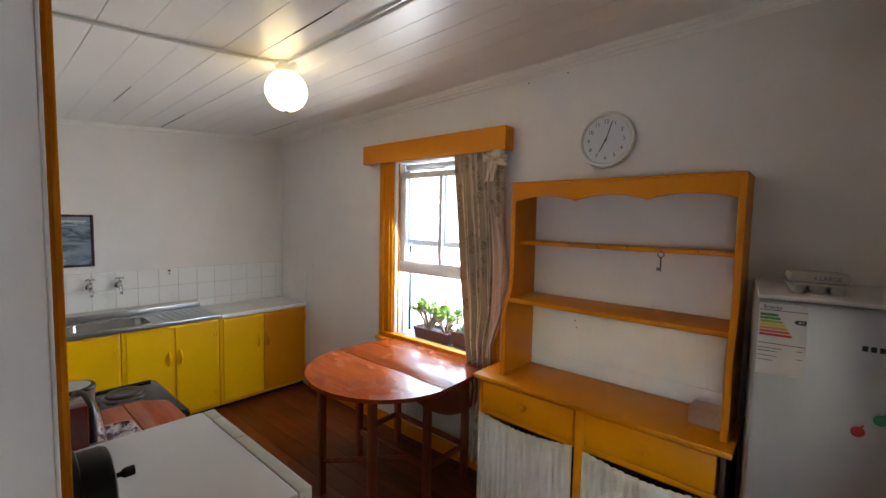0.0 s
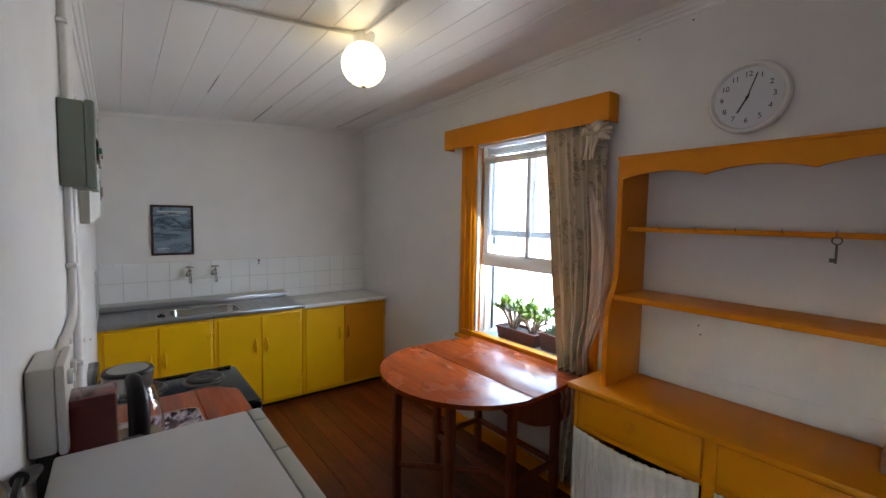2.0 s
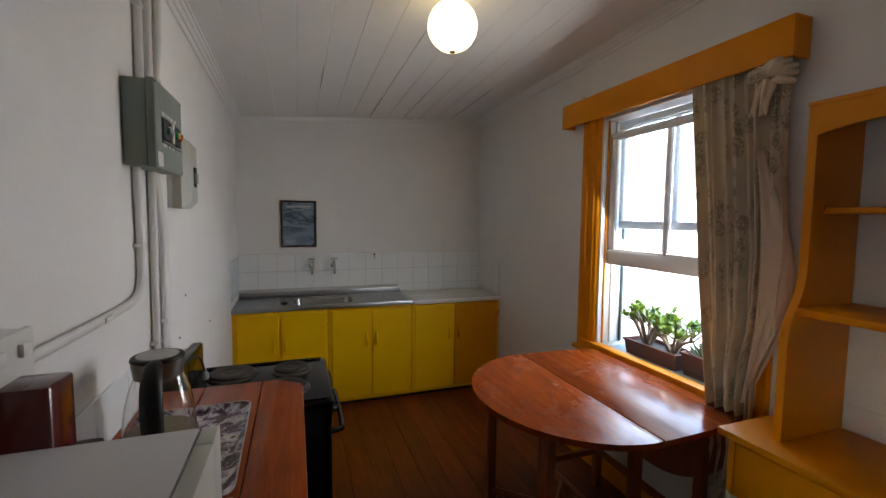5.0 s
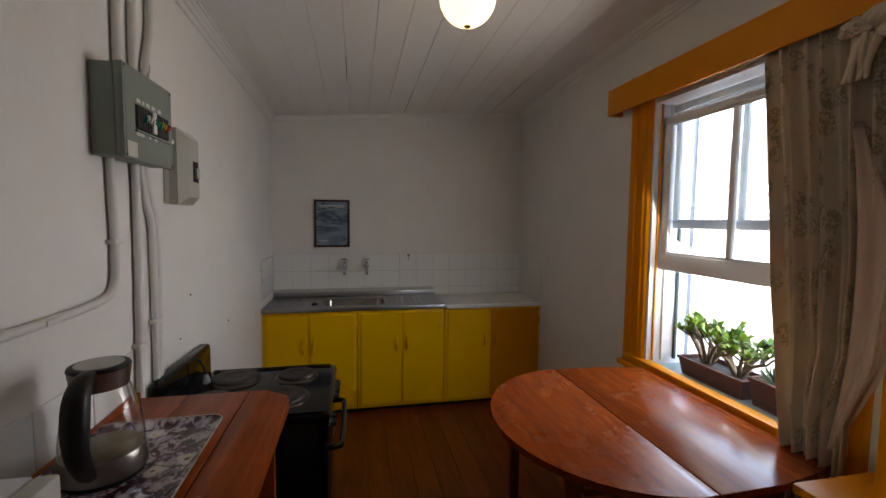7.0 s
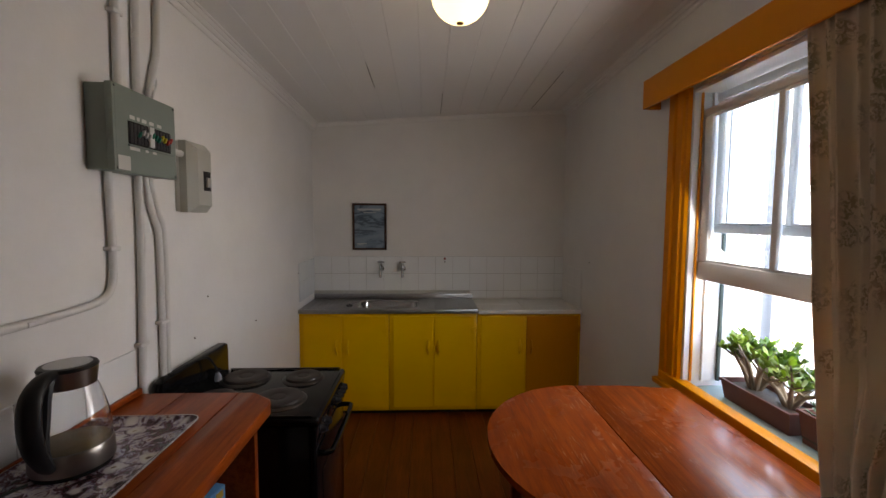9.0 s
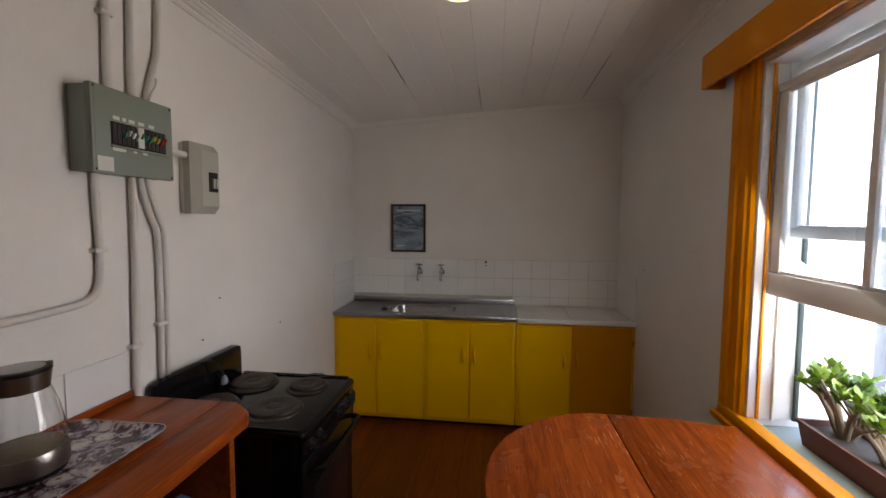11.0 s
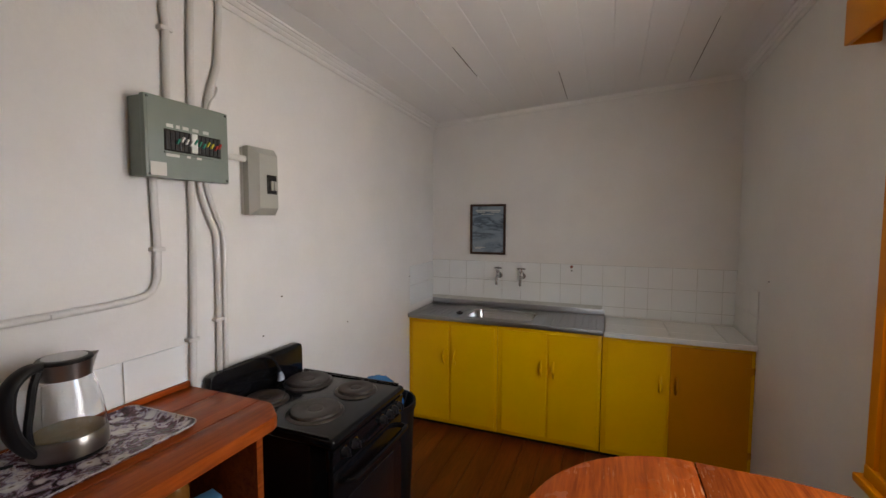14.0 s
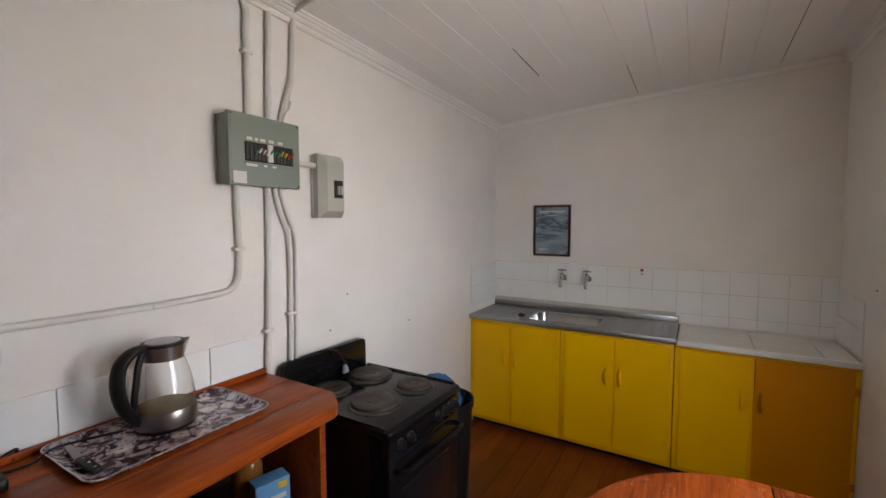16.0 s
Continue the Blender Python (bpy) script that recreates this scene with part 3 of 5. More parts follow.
# taps
def tap(y):
    t = thing("tap", "old chrome wall-mounted bib tap above the sink", "tap", (0.04, y, 1.06), group="pair of sink taps")
    z = 1.135
    part("wall_flange", disc_bm((0.008, y, z), 0.024, 0.008, "x", 0.003), CHROME, t)
    part("spout", tube(fresh(), smooth_path([(0.012, y, z), (0.06, y, z), (0.10, y, z - 0.006), (0.118, y, z - 0.03), (0.12, y, z - 0.065)], 5), 0.0115, 12), CHROME, t)
    part("valve_body", lathe(fresh(), [(0, -0.015), (0.016, -0.012), (0.019, 0.005), (0.013, 0.018), (0.013, 0.03), (0.017, 0.034), (0.017, 0.042), (0.006, 0.046), (0.006, 0.06), (0, 0.06)], (0.07, y, z), 20), CHROME, t)
    h = fresh()
    tube(h, [(0.07, y - 0.03, z + 0.062), (0.07, y - 0.012, z + 0.066), (0.07, y + 0.012, z + 0.066), (0.07, y + 0.03, z + 0.062)], [0.006, 0.007, 0.007, 0.006], 10)
    part("handle", h, CHROME, t)


tap(0.60)
tap(0.79)
hole = thing("pipe_outlet", "reddish capped pipe hole in the wall tiles", "pipe outlet", (0.0, 1.165, 1.19))
RUST = paint("rust_red", (0.25, 0.05, 0.03), 0.8, 0.3, 60, 0.3)
part("hole", disc_bm((0.0085, 1.165, 1.225), 0.011, 0.004, "x"), RUST, hole)
part("stain", disc_bm((0.0085, 1.166, 1.196), 0.006, 0.003, "x"), BLACK, hole)

# framed print
pic = thing("framed_picture", "blue-grey sea chart poster in a thin dark wooden frame", "picture", (0.012, 0.495, 1.30))
PY0, PY1, PZ0, PZ1 = 0.345, 0.645, 1.302, 1.714
for lo, hi in (((0.001, PY0, PZ0), (0.02, PY0 + 0.018, PZ1)), ((0.001, PY1 - 0.018, PZ0), (0.02, PY1, PZ1)), ((0.0015, PY0 + 0.018, PZ0), (0.0195, PY1 - 0.018, PZ0 + 0.018)), ((0.0015, PY0 + 0.018, PZ1 - 0.018), (0.0195, PY1 - 0.018, PZ1))):
    part("frame_rail", box_bm(lo, hi, 0.003), DARKWOOD, pic)
mat, nt, nodes, bs = nodes_of("blue_grey_print")
v = coords(nt, (1, 1, 3))
nt.links.new(ramp(nt, fbm(nt, v, 4.5, 5.0, 0.55, 0.6), [(0.42, (0.24, 0.31, 0.39)), (0.5, (0.17, 0.23, 0.30)), (0.56, (0.06, 0.085, 0.12)), (0.62, (0.20, 0.27, 0.35))]), bs.inputs["Base Color"])
bs.inputs["Roughness"].default_value = 0.2
part("print", box_bm((0.002, PY0 + 0.016, PZ0 + 0.016), (0.010, PY1 - 0.016, PZ1 - 0.016)), mat, pic)
PALE = paint("pale_print_ink", (0.5, 0.53, 0.55), 0.5, 0.05)
for ya, yb, za, zb in ((0.39, 0.60, 1.655, 1.668), (0.40, 0.47, 1.645, 1.651), (0.52, 0.59, 1.645, 1.651), (0.44, 0.55, 1.63, 1.635), (0.385, 0.47, 1.355, 1.361), (0.385, 0.44, 1.345, 1.349)):
    part("lettering_bar", box_bm((0.010, ya, za), (0.0112, yb, zb)), PALE, pic)

# ---- table ----
tab = thing("drop_leaf_table", "round orange pine drop-leaf table, worn varnished top, one leaf hanging", "table", (2.33, 1.8, 0))
TZ, TY, TX0, TX1 = 0.78, 1.716, 1.815, 2.845
arc = [((TX0 + TX1) / 2 + 0.515 * cos(radians(a)), TY - 0.49 * sin(radians(a))) for a in range(0, 181, 5)]
part("raised_leaf", prism(fresh(), [(x, y - 0.0015) for x, y in arc], TZ - 0.024, TZ, "z", 0.005), TABLEWOOD, tab)
part("centre_board", prism(fresh(), [(TX0, TY + 0.0015), (TX1, TY + 0.0015), (TX1 - 0.01, 1.95), (TX1 - 0.05, 2.19), (TX0 + 0.05, 2.19), (TX0 + 0.01, 1.95)], TZ - 0.024, TZ, "z", 0.004), TABLEWOOD, tab)
leaf = [((TX0 + TX1) / 2 + 0.47 * cos(radians(a)), TZ - 0.03 - 0.42 * sin(radians(a))) for a in range(0, 181, 6)]
part("hanging_leaf", prism(fresh(), leaf, 2.165, 2.187, "y", 0.004), LEGWOOD, tab)
for x, y in ((2.0, 1.76), (2.66, 1.76), (2.0, 2.13), (2.66, 2.13)):
    part("leg", box_bm((x - 0.021, y - 0.021, 0), (x + 0.021, y + 0.021, TZ - 0.024), 0.004), LEGWOOD, tab)
for y in (1.76, 2.13):
    part("apron", box_bm((2.02, y - 0.011, 0.66), (2.64, y + 0.011, TZ - 0.025), 0.002), LEGWOOD, tab)
    part("stretcher", box_bm((2.02, y - 0.012, 0.20), (2.64, y + 0.012, 0.235), 0.003), LEGWOOD, tab)
for x in (2.0, 2.66):
    part("apron", box_bm((x - 0.011, 1.78, 0.66), (x + 0.011, 2.11, TZ - 0.025), 0.002), LEGWOOD, tab)
    part("stretcher", box_bm((x - 0.012, 1.78, 0.20), (x + 0.012, 2.11, 0.235), 0.003), LEGWOOD, tab)
gx, gy = 2.13, 1.37
part("gate_leg", box_bm((gx - 0.021, gy - 0.021, 0), (gx + 0.021, gy + 0.021, TZ - 0.024), 0.004), LEGWOOD, tab)
for z in (0.20, 0.68):
    part("gate_rail", tube(fresh(), [(gx + 0.01, gy + 0.01, z + 0.02), (2.5, 1.752, z + 0.02)], 0.017, 8), LEGWOOD, tab)
gx2, gy2 = 2.58, 1.40
part("gate_leg", box_bm((gx2 - 0.021, gy2 - 0.021, 0), (gx2 + 0.021, gy2 + 0.021, TZ - 0.024), 0.004), LEGWOOD, tab)
for z in (0.20, 0.68):
    part("gate_rail", tube(fresh(), [(gx2 - 0.01, gy2 + 0.01, z + 0.02), (2.2, 1.752, z + 0.02)], 0.017, 8), LEGWOOD, tab)

# ---- dresser ----
dr = thing("kitchen_dresser", "ochre painted dresser, open shelves over drawers and cloth-curtained base", "dresser", (3.55, 2.04, 0))
DX0, DX1, DF = 2.965, 4.145, 1.86
part("top_board", box_bm((2.94, 1.835, 0.84), (4.165, 2.238, 0.866), 0.005), OCHRE, dr)
part("side_panel", box_bm((DX0, DF, 0.0), (DX0 + 0.022, 2.236, 0.84), 0.003), OCHRE, dr)
part("side_panel", box_bm((DX1 - 0.022, DF, 0.0), (DX1, 2.236, 0.84), 0.003), DARKWOOD, dr, "unpainted dark side panel")
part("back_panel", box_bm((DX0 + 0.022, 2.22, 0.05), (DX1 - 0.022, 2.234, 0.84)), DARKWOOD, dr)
part("drawer_rail", box_bm((DX0 + 0.022, DF + 0.004, 0.64), (DX1 - 0.022, DF + 0.03, 0.665), 0.003), OCHRE, dr)
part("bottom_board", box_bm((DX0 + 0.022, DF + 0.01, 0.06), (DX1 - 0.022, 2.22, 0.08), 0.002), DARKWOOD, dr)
part("centre_post", box_bm((3.535, DF + 0.002, 0.0), (3.58, DF + 0.03, 0.84), 0.003), OCHRE, dr)
for a, b in ((DX0 + 0.03, 3.53), (3.585, DX1 - 0.03)):
    d = part("drawer", box_bm((a, DF - 0.008, 0.672), (b, DF + 0.25, 0.83), 0.004), OCHRE, dr)
    k = lathe(fresh(), [(0.009, 0), (0.008, 0.008), (0.014, 0.014), (0.019, 0.022), (0.017, 0.03), (0.009, 0.034), (0, 0.035)], (0, 0, 0), 20, Matrix.Translation(((a + b) / 2, DF - 0.008, 0.76)) @ Matrix.Rotation(radians(90), 4, "X"))
    part("knob", k, OCHRE, d)


def upright(x):
    pts = [(2.236, 0.866), (1.925, 0.866), (1.925, 1.18), (1.928, 1.22), (1.94, 1.265), (1.965, 1.31), (1.987, 1.36), (1.995, 1.42), (1.995, 1.93), (2.236, 1.93)]
    return prism(fresh(), pts, x, x + 0.026, "x", 0.002)


part("upright", upright(3.06), OCHRE, dr)
part("upright", upright(4.112), OCHRE, dr)
part("shelf", box_bm((3.086, 2.05, 1.598), (4.112, 2.236, 1.618), 0.003), OCHRE, dr)
part("shelf", box_bm((3.086, 1.955, 1.278), (4.112, 2.236, 1.302), 0.003), OCHRE, dr)
part("top_cap", box_bm((3.058, 1.99, 1.93), (4.14, 2.237, 1.945), 0.003), OCHRE, dr)
fx = [3.086 + (4.112 - 3.086) * k / 48 for k in range(49)]


def wave(x):
    u = (x - 3.086) / 1.026
    return 1.838 + 0.026 * abs(sin(pi * (u * 3.0))) ** 0.8


part("frieze", prism(fresh(), [(3.086, 1.93)] + [(x, wave(x)) for x in fx] + [(4.112, 1.93)], 1.993, 2.012, "y"), OCHRE, dr, "scalloped ochre frieze board")
for k in range(7):
    hx = 3.10 + 0.146 * k
    for hz, hy in ((1.608, 2.05),):
        part("cup_hook", tube(fresh(), smooth_path([(hx, hy + 0.004, hz), (hx, hy - 0.012, hz), (hx, hy - 0.02, hz + 0.008), (hx, hy - 0.018, hz + 0.018)], 3), 0.0018, 6), CHROME, dr)
CLOTH = paint("off_white_cotton", (0.66, 0.60, 0.50), 0.9, 0.06, 200, 0.25)


def drape(x0, x1, y, z_bottom, top, folds, depth, seed, thick=0.0015, cols=90, rows=14):
    """A gathered cloth sheet hanging from top(u), with folds that loosen downwards."""
    rnd = random.Random(seed)
    ph = [rnd.uniform(0, 6.28) for _ in range(6)]
    bm = fresh()
    grid = []
    for side in (0, 1):
        g = []
        for r in range(rows + 1):
            w = r / rows
            row = []
            for c in range(cols + 1):
                u = c / cols
                a = folds * 2 * pi * u
                off = depth * (0.55 + 0.6 * w) * (sin(a + ph[0] + 0.7 * sin(2 * pi * u + ph[1])) * 0.7 + 0.35 * sin(a * 0.47 + ph[2] + w * 1.2) + 0.2 * sin(2.1 * a + ph[3]))
                zt = top(u)
                row.append(bm.verts.new((x0 + (x1 - x0) * u + 0.004 * sin(a + ph[4]) * w, y + off + side * thick, zt + (z_bottom + 0.008 * sin(a * 0.5 + ph[5]) - zt) * w)))
            g.append(row)
        grid.append(g)
    for s in (0, 1):
        for r in range(rows):
            for c in range(cols):
                q = grid[s]
                bm.faces.new((q[r][c], q[r][c + 1], q[r + 1][c + 1], q[r + 1][c]))
    f, bk = grid
    for r in range(rows):
        for c in (0, cols):
            bm.faces.new((f[r][c], f[r + 1][c], bk[r + 1][c], bk[r][c]))
    for c in range(cols):
        for r in (0, rows):
            bm.faces.new((f[r][c], f[r][c + 1], bk[r][c + 1], bk[r][c]))
    return bm


single("dresser_curtain", drape(2.972, 3.53, DF - 0.012, 0.05, lambda u: 0.655 - 0.03 * sin(pi * u), 17, 0.010, 3), CLOTH, "gathered off-white cotton curtain across the dresser base", "curtain", group="dresser curtains", angle=180)
single("dresser_curtain", drape(3.585, 4.135, DF - 0.012, 0.05, lambda u: 0.65 - 0.03 * sin(pi * u), 17, 0.010, 5), CLOTH, "gathered off-white cotton curtain across the dresser base", "curtain", group="dresser curtains", angle=180)
key = thing("old_key", "old dark metal key hanging from a shelf hook", "key", (3.833, 2.03, 1.52))
IRON = metal("dark_iron", (0.18, 0.17, 0.16), 0.45)
part("bow", lathe(fresh(), [(0.011, -0.003), (0.015, -0.003), (0.015, 0.003), (0.011, 0.003), (0.011, -0.003)], (0, 0, 0), 16, Matrix.Translation((3.833, 2.028, 1.592)) @ Matrix.Rotation(radians(90), 4, "X")), IRON, key)
part("shank", tube(fresh(), [(3.833, 2.028, 1.578), (3.833, 2.028, 1.515)], 0.0035, 8), IRON, key)
part("bit", box_bm((3.817, 2.026, 1.518), (3.833, 2.030, 1.532)), IRON, key)
single("plastic_box", box_bm((3.98, 2.0, 0.867), (4.10, 2.12, 0.94), 0.008), glass("frosted_plastic", (0.9, 0.82, 0.75), 0.45), "small clear frosted plastic food box", "plastic box")
single("trim_dado", box_bm((3.087, 2.236, 0.868), (4.11, 2.2448, 0.955), 0.003), TRIMW, "white painted dado strip on the wall", kind="structure")

# wall clock
ck = thing("wall_clock", "round white plastic wall clock with dark hands", "clock", (3.49, 2.2, 2.02))
cc = Vector((3.49, Y1, 2.167))
tilt = Matrix.Translation(cc) @ Matrix.Rotation(radians(90), 4, "X")
part("case", lathe(fresh(), [(0, 0.001), (0.14, 0.001), (0.147, 0.012), (0.147, 0.03), (0.142, 0.04), (0.132, 0.042), (0.125, 0.035), (0.122, 0.028), (0, 0.028)], (0, 0, 0), 48, tilt), TRIMW, ck)
part("dial", lathe(fresh(), [(0, 0.0285), (0.121, 0.0285), (0.121, 0.0295), (0, 0.0295)], (0, 0, 0), 48, tilt), paint("clock_dial_paper", (0.66, 0.68, 0.72), 0.5, 0.02), ck)
for h in range(1, 13):
    a = radians(90 - 30 * h)
    words("numeral", str(h), 0.030, tilt @ Matrix.Translation((0.094 * cos(a), 0.094 * sin(a), 0.030)), BLACK, ck)
for a, ln, w in ((-119, 0.068, 0.006), (71, 0.098, 0.0045)):
    part("hand", rbox(fresh(), (-0.015, -w / 2, 0.032), (ln, w / 2, 0.0332), 0, m=tilt @ Matrix.Rotation(radians(a), 4, "Z")), BLACK, ck)
part("hub", lathe(fresh(), [(0.006, 0.03), (0.006, 0.036), (0, 0.036)], (0, 0, 0), 16, tilt), BLACK, ck)

# ---- fridge ----
fr = thing("fridge", "tall silver-grey fridge with an energy label and magnets", "fridge", (4.22, 1.62, 0), 6, local=True)
part("body", box_bm((0.0, 0.055, 0.02), (0.52, 0.55, 1.50), 0.01), FRIDGE, fr)
dl = part("fridge_door", box_bm((0.0, 0.0, 0.03), (0.52, 0.05, 1.495), 0.012, 3), FRIDGE, fr)
part("top_cover", box_bm((0.004, 0.03, 1.496), (0.516, 0.545, 1.512), 0.005), WHITEPLASTIC, fr)
for x in (0.05, 0.47):
    for y in (0.09, 0.5):
        part("foot", lathe(fresh(), [(0, 0), (0.018, 0), (0.018, 0.022), (0, 0.022)], (x, y, 0), 12), BLACK, fr)
FACE = Matrix.Rotation(radians(90), 4, "X")


def sticker(name, xa, za, xb, zb, material, depth=0.001, y=-0.0005):
    return part(name, box_bm((xa, y - depth, za), (xb, y, zb)), material, fr, smooth=False)


PAPER = paint("label_paper", (0.55, 0.56, 0.56), 0.6, 0.02)
sticker("energy_label", 0.008, 1.262, 0.128, 1.488, PAPER)
for k, (c, w) in enumerate((((0.02, 0.2, 0.07), 0.042), ((0.06, 0.26, 0.05), 0.048), ((0.26, 0.4, 0.03), 0.054), ((0.55, 0.5, 0.03), 0.06), ((0.55, 0.26, 0.03), 0.066), ((0.5, 0.1, 0.03), 0.072), ((0.42, 0.03, 0.03), 0.078))):
    z = 1.448 - 0.0105 * k
    part("label_bar", prism(fresh(), [(0.012, z), (0.012 + w, z), (0.017 + w, z + 0.004), (0.012 + w, z + 0.008), (0.012, z + 0.008)], -0.0027, -0.0016, "y"), paint("label_ink", c, 0.5, 0.02), fr)
part("label_arrow", prism(fresh(), [(0.095, 1.436), (0.102, 1.443), (0.125, 1.443), (0.125, 1.429), (0.102, 1.429)], -0.0027, -0.0016, "y"), BLACK, fr)
words("label_word", "A+", 0.012, Matrix.Translation((0.113, -0.0031, 1.436)) @ FACE, PAPER, fr)
words("label_word", "Energy", 0.017, Matrix.Translation((0.042, -0.0019, 1.476)) @ FACE, BLACK, fr)
for xa, xb, z in ((0.01, 0.126, 1.466), (0.01, 0.126, 1.36), (0.01, 0.07, 1.345), (0.01, 0.06, 1.335), (0.01, 0.06, 1.32), (0.01, 0.05, 1.306), (0.105, 0.12, 1.345), (0.105, 0.12, 1.32)):
    part("label_line", box_bm((xa, -0.0027, z), (xb, -0.0016, z + 0.0018)), BLACK, fr, smooth=False)
for k in range(6):
    part("nameplate_bar", box_bm((0.25 + 0.018 * k, -0.003, 1.377), (0.262 + 0.018 * k, -0.0002, 1.392)), DARK, fr, smooth=False)
egg = thing("egg_carton", "closed grey cardboard egg carton on the fridge", "egg carton", (4.36, 1.80, 1.512), 10, local=True)
CARD = paint("grey_moulded_card", (0.42, 0.39, 0.35), 0.9, 0.12, 90, 0.5)
tray = fresh()
for i in range(3):
    for j in range(2):
        lathe(tray, [(0, 0.001), (0.014, 0.001), (0.02, 0.012), (0.024, 0.03), (0, 0.03)], (-0.05 + 0.05 * i, -0.025 + 0.05 * j, 0), 10)
rbox(tray, (-0.078, -0.053, 0.028), (0.078, 0.053, 0.036), 0.002)
part("tray", tray, CARD, egg)
lid = rbox(fresh(), (-0.076, -0.051, 0.036), (0.076, 0.051, 0.072), 0.012)
part("lid", lid, CARD, egg)
words("lettering", "6 LARGE", 0.018, Matrix.Translation((0.018, -0.0515, 0.053)) @ FACE, paint("blue_grey_ink", (0.1, 0.12, 0.18), 0.7), egg)
for nm, x, z, c in (("fridge_magnet", 0.255, 1.14, (0.5, 0.02, 0.02)), ("fridge_magnet", 0.30, 1.185, (0.01, 0.18, 0.06))):
    m = tagged(new("fridge_magnet"), "small %s fruit-shaped fridge magnet" % ("red" if c[0] > 0.2 else "green"), "magnet", "fridge magnets")
    m.matrix_basis = pose(4.22, 1.62, 0, 0, 0, 6) @ pose(x, -0.001, z)
    PLACES[m] = Matrix()
    cap = paint("magnet_" + ("red" if c[0] > 0.2 else "green"), c, 0.35)
    part("body", lathe(fresh(), [(0, 0), (0.014, 0), (0.016, 0.005), (0.012, 0.01), (0, 0.012)], (0, 0, 0), 14, FACE), cap, m)
    part("stalk", tube(fresh(), [(0.004, -0.005, 0.012), (0.01, -0.006, 0.022)], 0.003, 6), cap, m)

# ---- ceiling lamp ----
lp = thing("ceiling_lamp", "lit white opal glass globe lamp on the ceiling", "lamp", (2.19, 1.12, 2.30))
lz = ceil_z(2.19, 1.12)
part("lamp_base", lathe(fresh(), [(0, 0.02), (0.056, 0.02), (0.056, -0.02), (0.05, -0.03), (0.05, -0.055), (0, -0.055)], (2.19, 1.12, lz), 28), TRIMW, lp)
R = 0.108
gz = lz - 0.045 - R * 0.93
part("globe", lathe(fresh(), [(0.046, R * 0.9)] + [(R * cos(radians(a)), R * 0.98 * sin(radians(a))) for a in range(60, -90, -10)] + [(0.012, -R * 0.98), (0, -R * 0.98)], (2.19, 1.12, gz), 36), GLOBE, lp)
part("end_cap", lathe(fresh(), [(0.014, -R * 0.97), (0.013, -R * 1.0), (0.006, -R * 1.02), (0, -R * 1.02)], (2.19, 1.12, gz), 14), paint("brass_cap", (0.35, 0.2, 0.06), 0.4, metal=1.0), lp)
WIRE = paint("painted_cable", (0.66, 0.64, 0.6), 0.5, 0.15, 40, 0.2, dirt=(0.25, 0.22, 0.18))


def on_ceiling(pts, d=0.012):
    return [(x, y, ceil_z(x, y) - d) for x, y in pts]


single("ceiling_cable", tube(fresh(), smooth_path(on_ceiling([(2.20, 1.07), (2.185, 0.85), (2.175, 0.6), (2.17, 0.4), (2.165, 0.2), (2.15, 0.04)])), 0.008, 8), WIRE, "white painted electric cable clipped along the ceiling", "cable", group="ceiling cables")
single("ceiling_cable", tube(fresh(), smooth_path(on_ceiling([(2.24, 1.105), (2.6, 1.104), (3.0, 1.11), (3.6, 1.106), (4.2, 1.11), (4.9, 1.11)])), 0.008, 8), WIRE, "white painted electric cable clipped along the ceiling", "cable", group="ceiling cables")

# ---- wooden side worktop ----
sd = thing("side_worktop_unit", "red-brown plank worktop on dark wooden shelf unit", "worktop", (3.0, 0.23, 0))
ZS = 0.97
strips = [(0.003, 0.16), (0.162, 0.345), (0.347, 0.485)]
for i, (a, b) in enumerate(strips):
    if i < 2:
        pl = prism(fresh(), [(2.315, a), (3.80, a), (3.80, b), (2.315, b)], ZS - 0.042, ZS, "z", 0.003)
    else:
        pl = prism(fresh(), [(2.315, a), (3.80, a), (3.80, b), (2.40, b), (2.375, b - 0.01), (2.325, a + 0.06), (2.315, a + 0.04)], ZS - 0.042, ZS, "z", 0.004)
    part("plank", pl, SIDEWOOD, sd)
part("end_panel", box_bm((2.40, 0.003, 0.0), (2.425, 0.44, 0.928), 0.002), SIDEWOOD, sd)
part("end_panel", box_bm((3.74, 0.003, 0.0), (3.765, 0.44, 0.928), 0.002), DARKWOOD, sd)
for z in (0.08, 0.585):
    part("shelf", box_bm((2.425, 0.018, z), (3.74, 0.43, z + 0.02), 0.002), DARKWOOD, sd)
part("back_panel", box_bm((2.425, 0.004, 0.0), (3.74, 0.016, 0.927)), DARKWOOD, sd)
part("upstand", box_bm((2.32, 0.008, ZS), (3.80, 0.022, ZS + 0.022), 0.004), SIDEWOOD, sd)

# ---- stove ----
st = thing("electric_stove", "black four-plate freestanding electric stove with oven", "stove", (2.0, 0.3, 0))
AX0, AX1, AY0, AY1, HZ = 1.745, 2.268, 0.01, 0.60, 0.85
part("body", box_bm((AX0 + 0.012, AY0, 0.03), (AX1 - 0.012, AY1 - 0.03, 0.812), 0.006), ENAMEL, st)
part("hob", box_bm((AX0, AY0, 0.812), (AX1, AY1 + 0.006, HZ), 0.016, 4), ENAMEL, st)
part("hob_rim", box_bm((AX0 + 0.004, AY0 + 0.05, HZ), (AX0 + 0.016, AY1 - 0.02, HZ + 0.006), 0.003), ENAMEL, st)
part("hob_rim", box_bm((AX1 - 0.016, AY0 + 0.05, HZ), (AX1 - 0.004, AY1 - 0.02, HZ + 0.006), 0.003), ENAMEL, st)
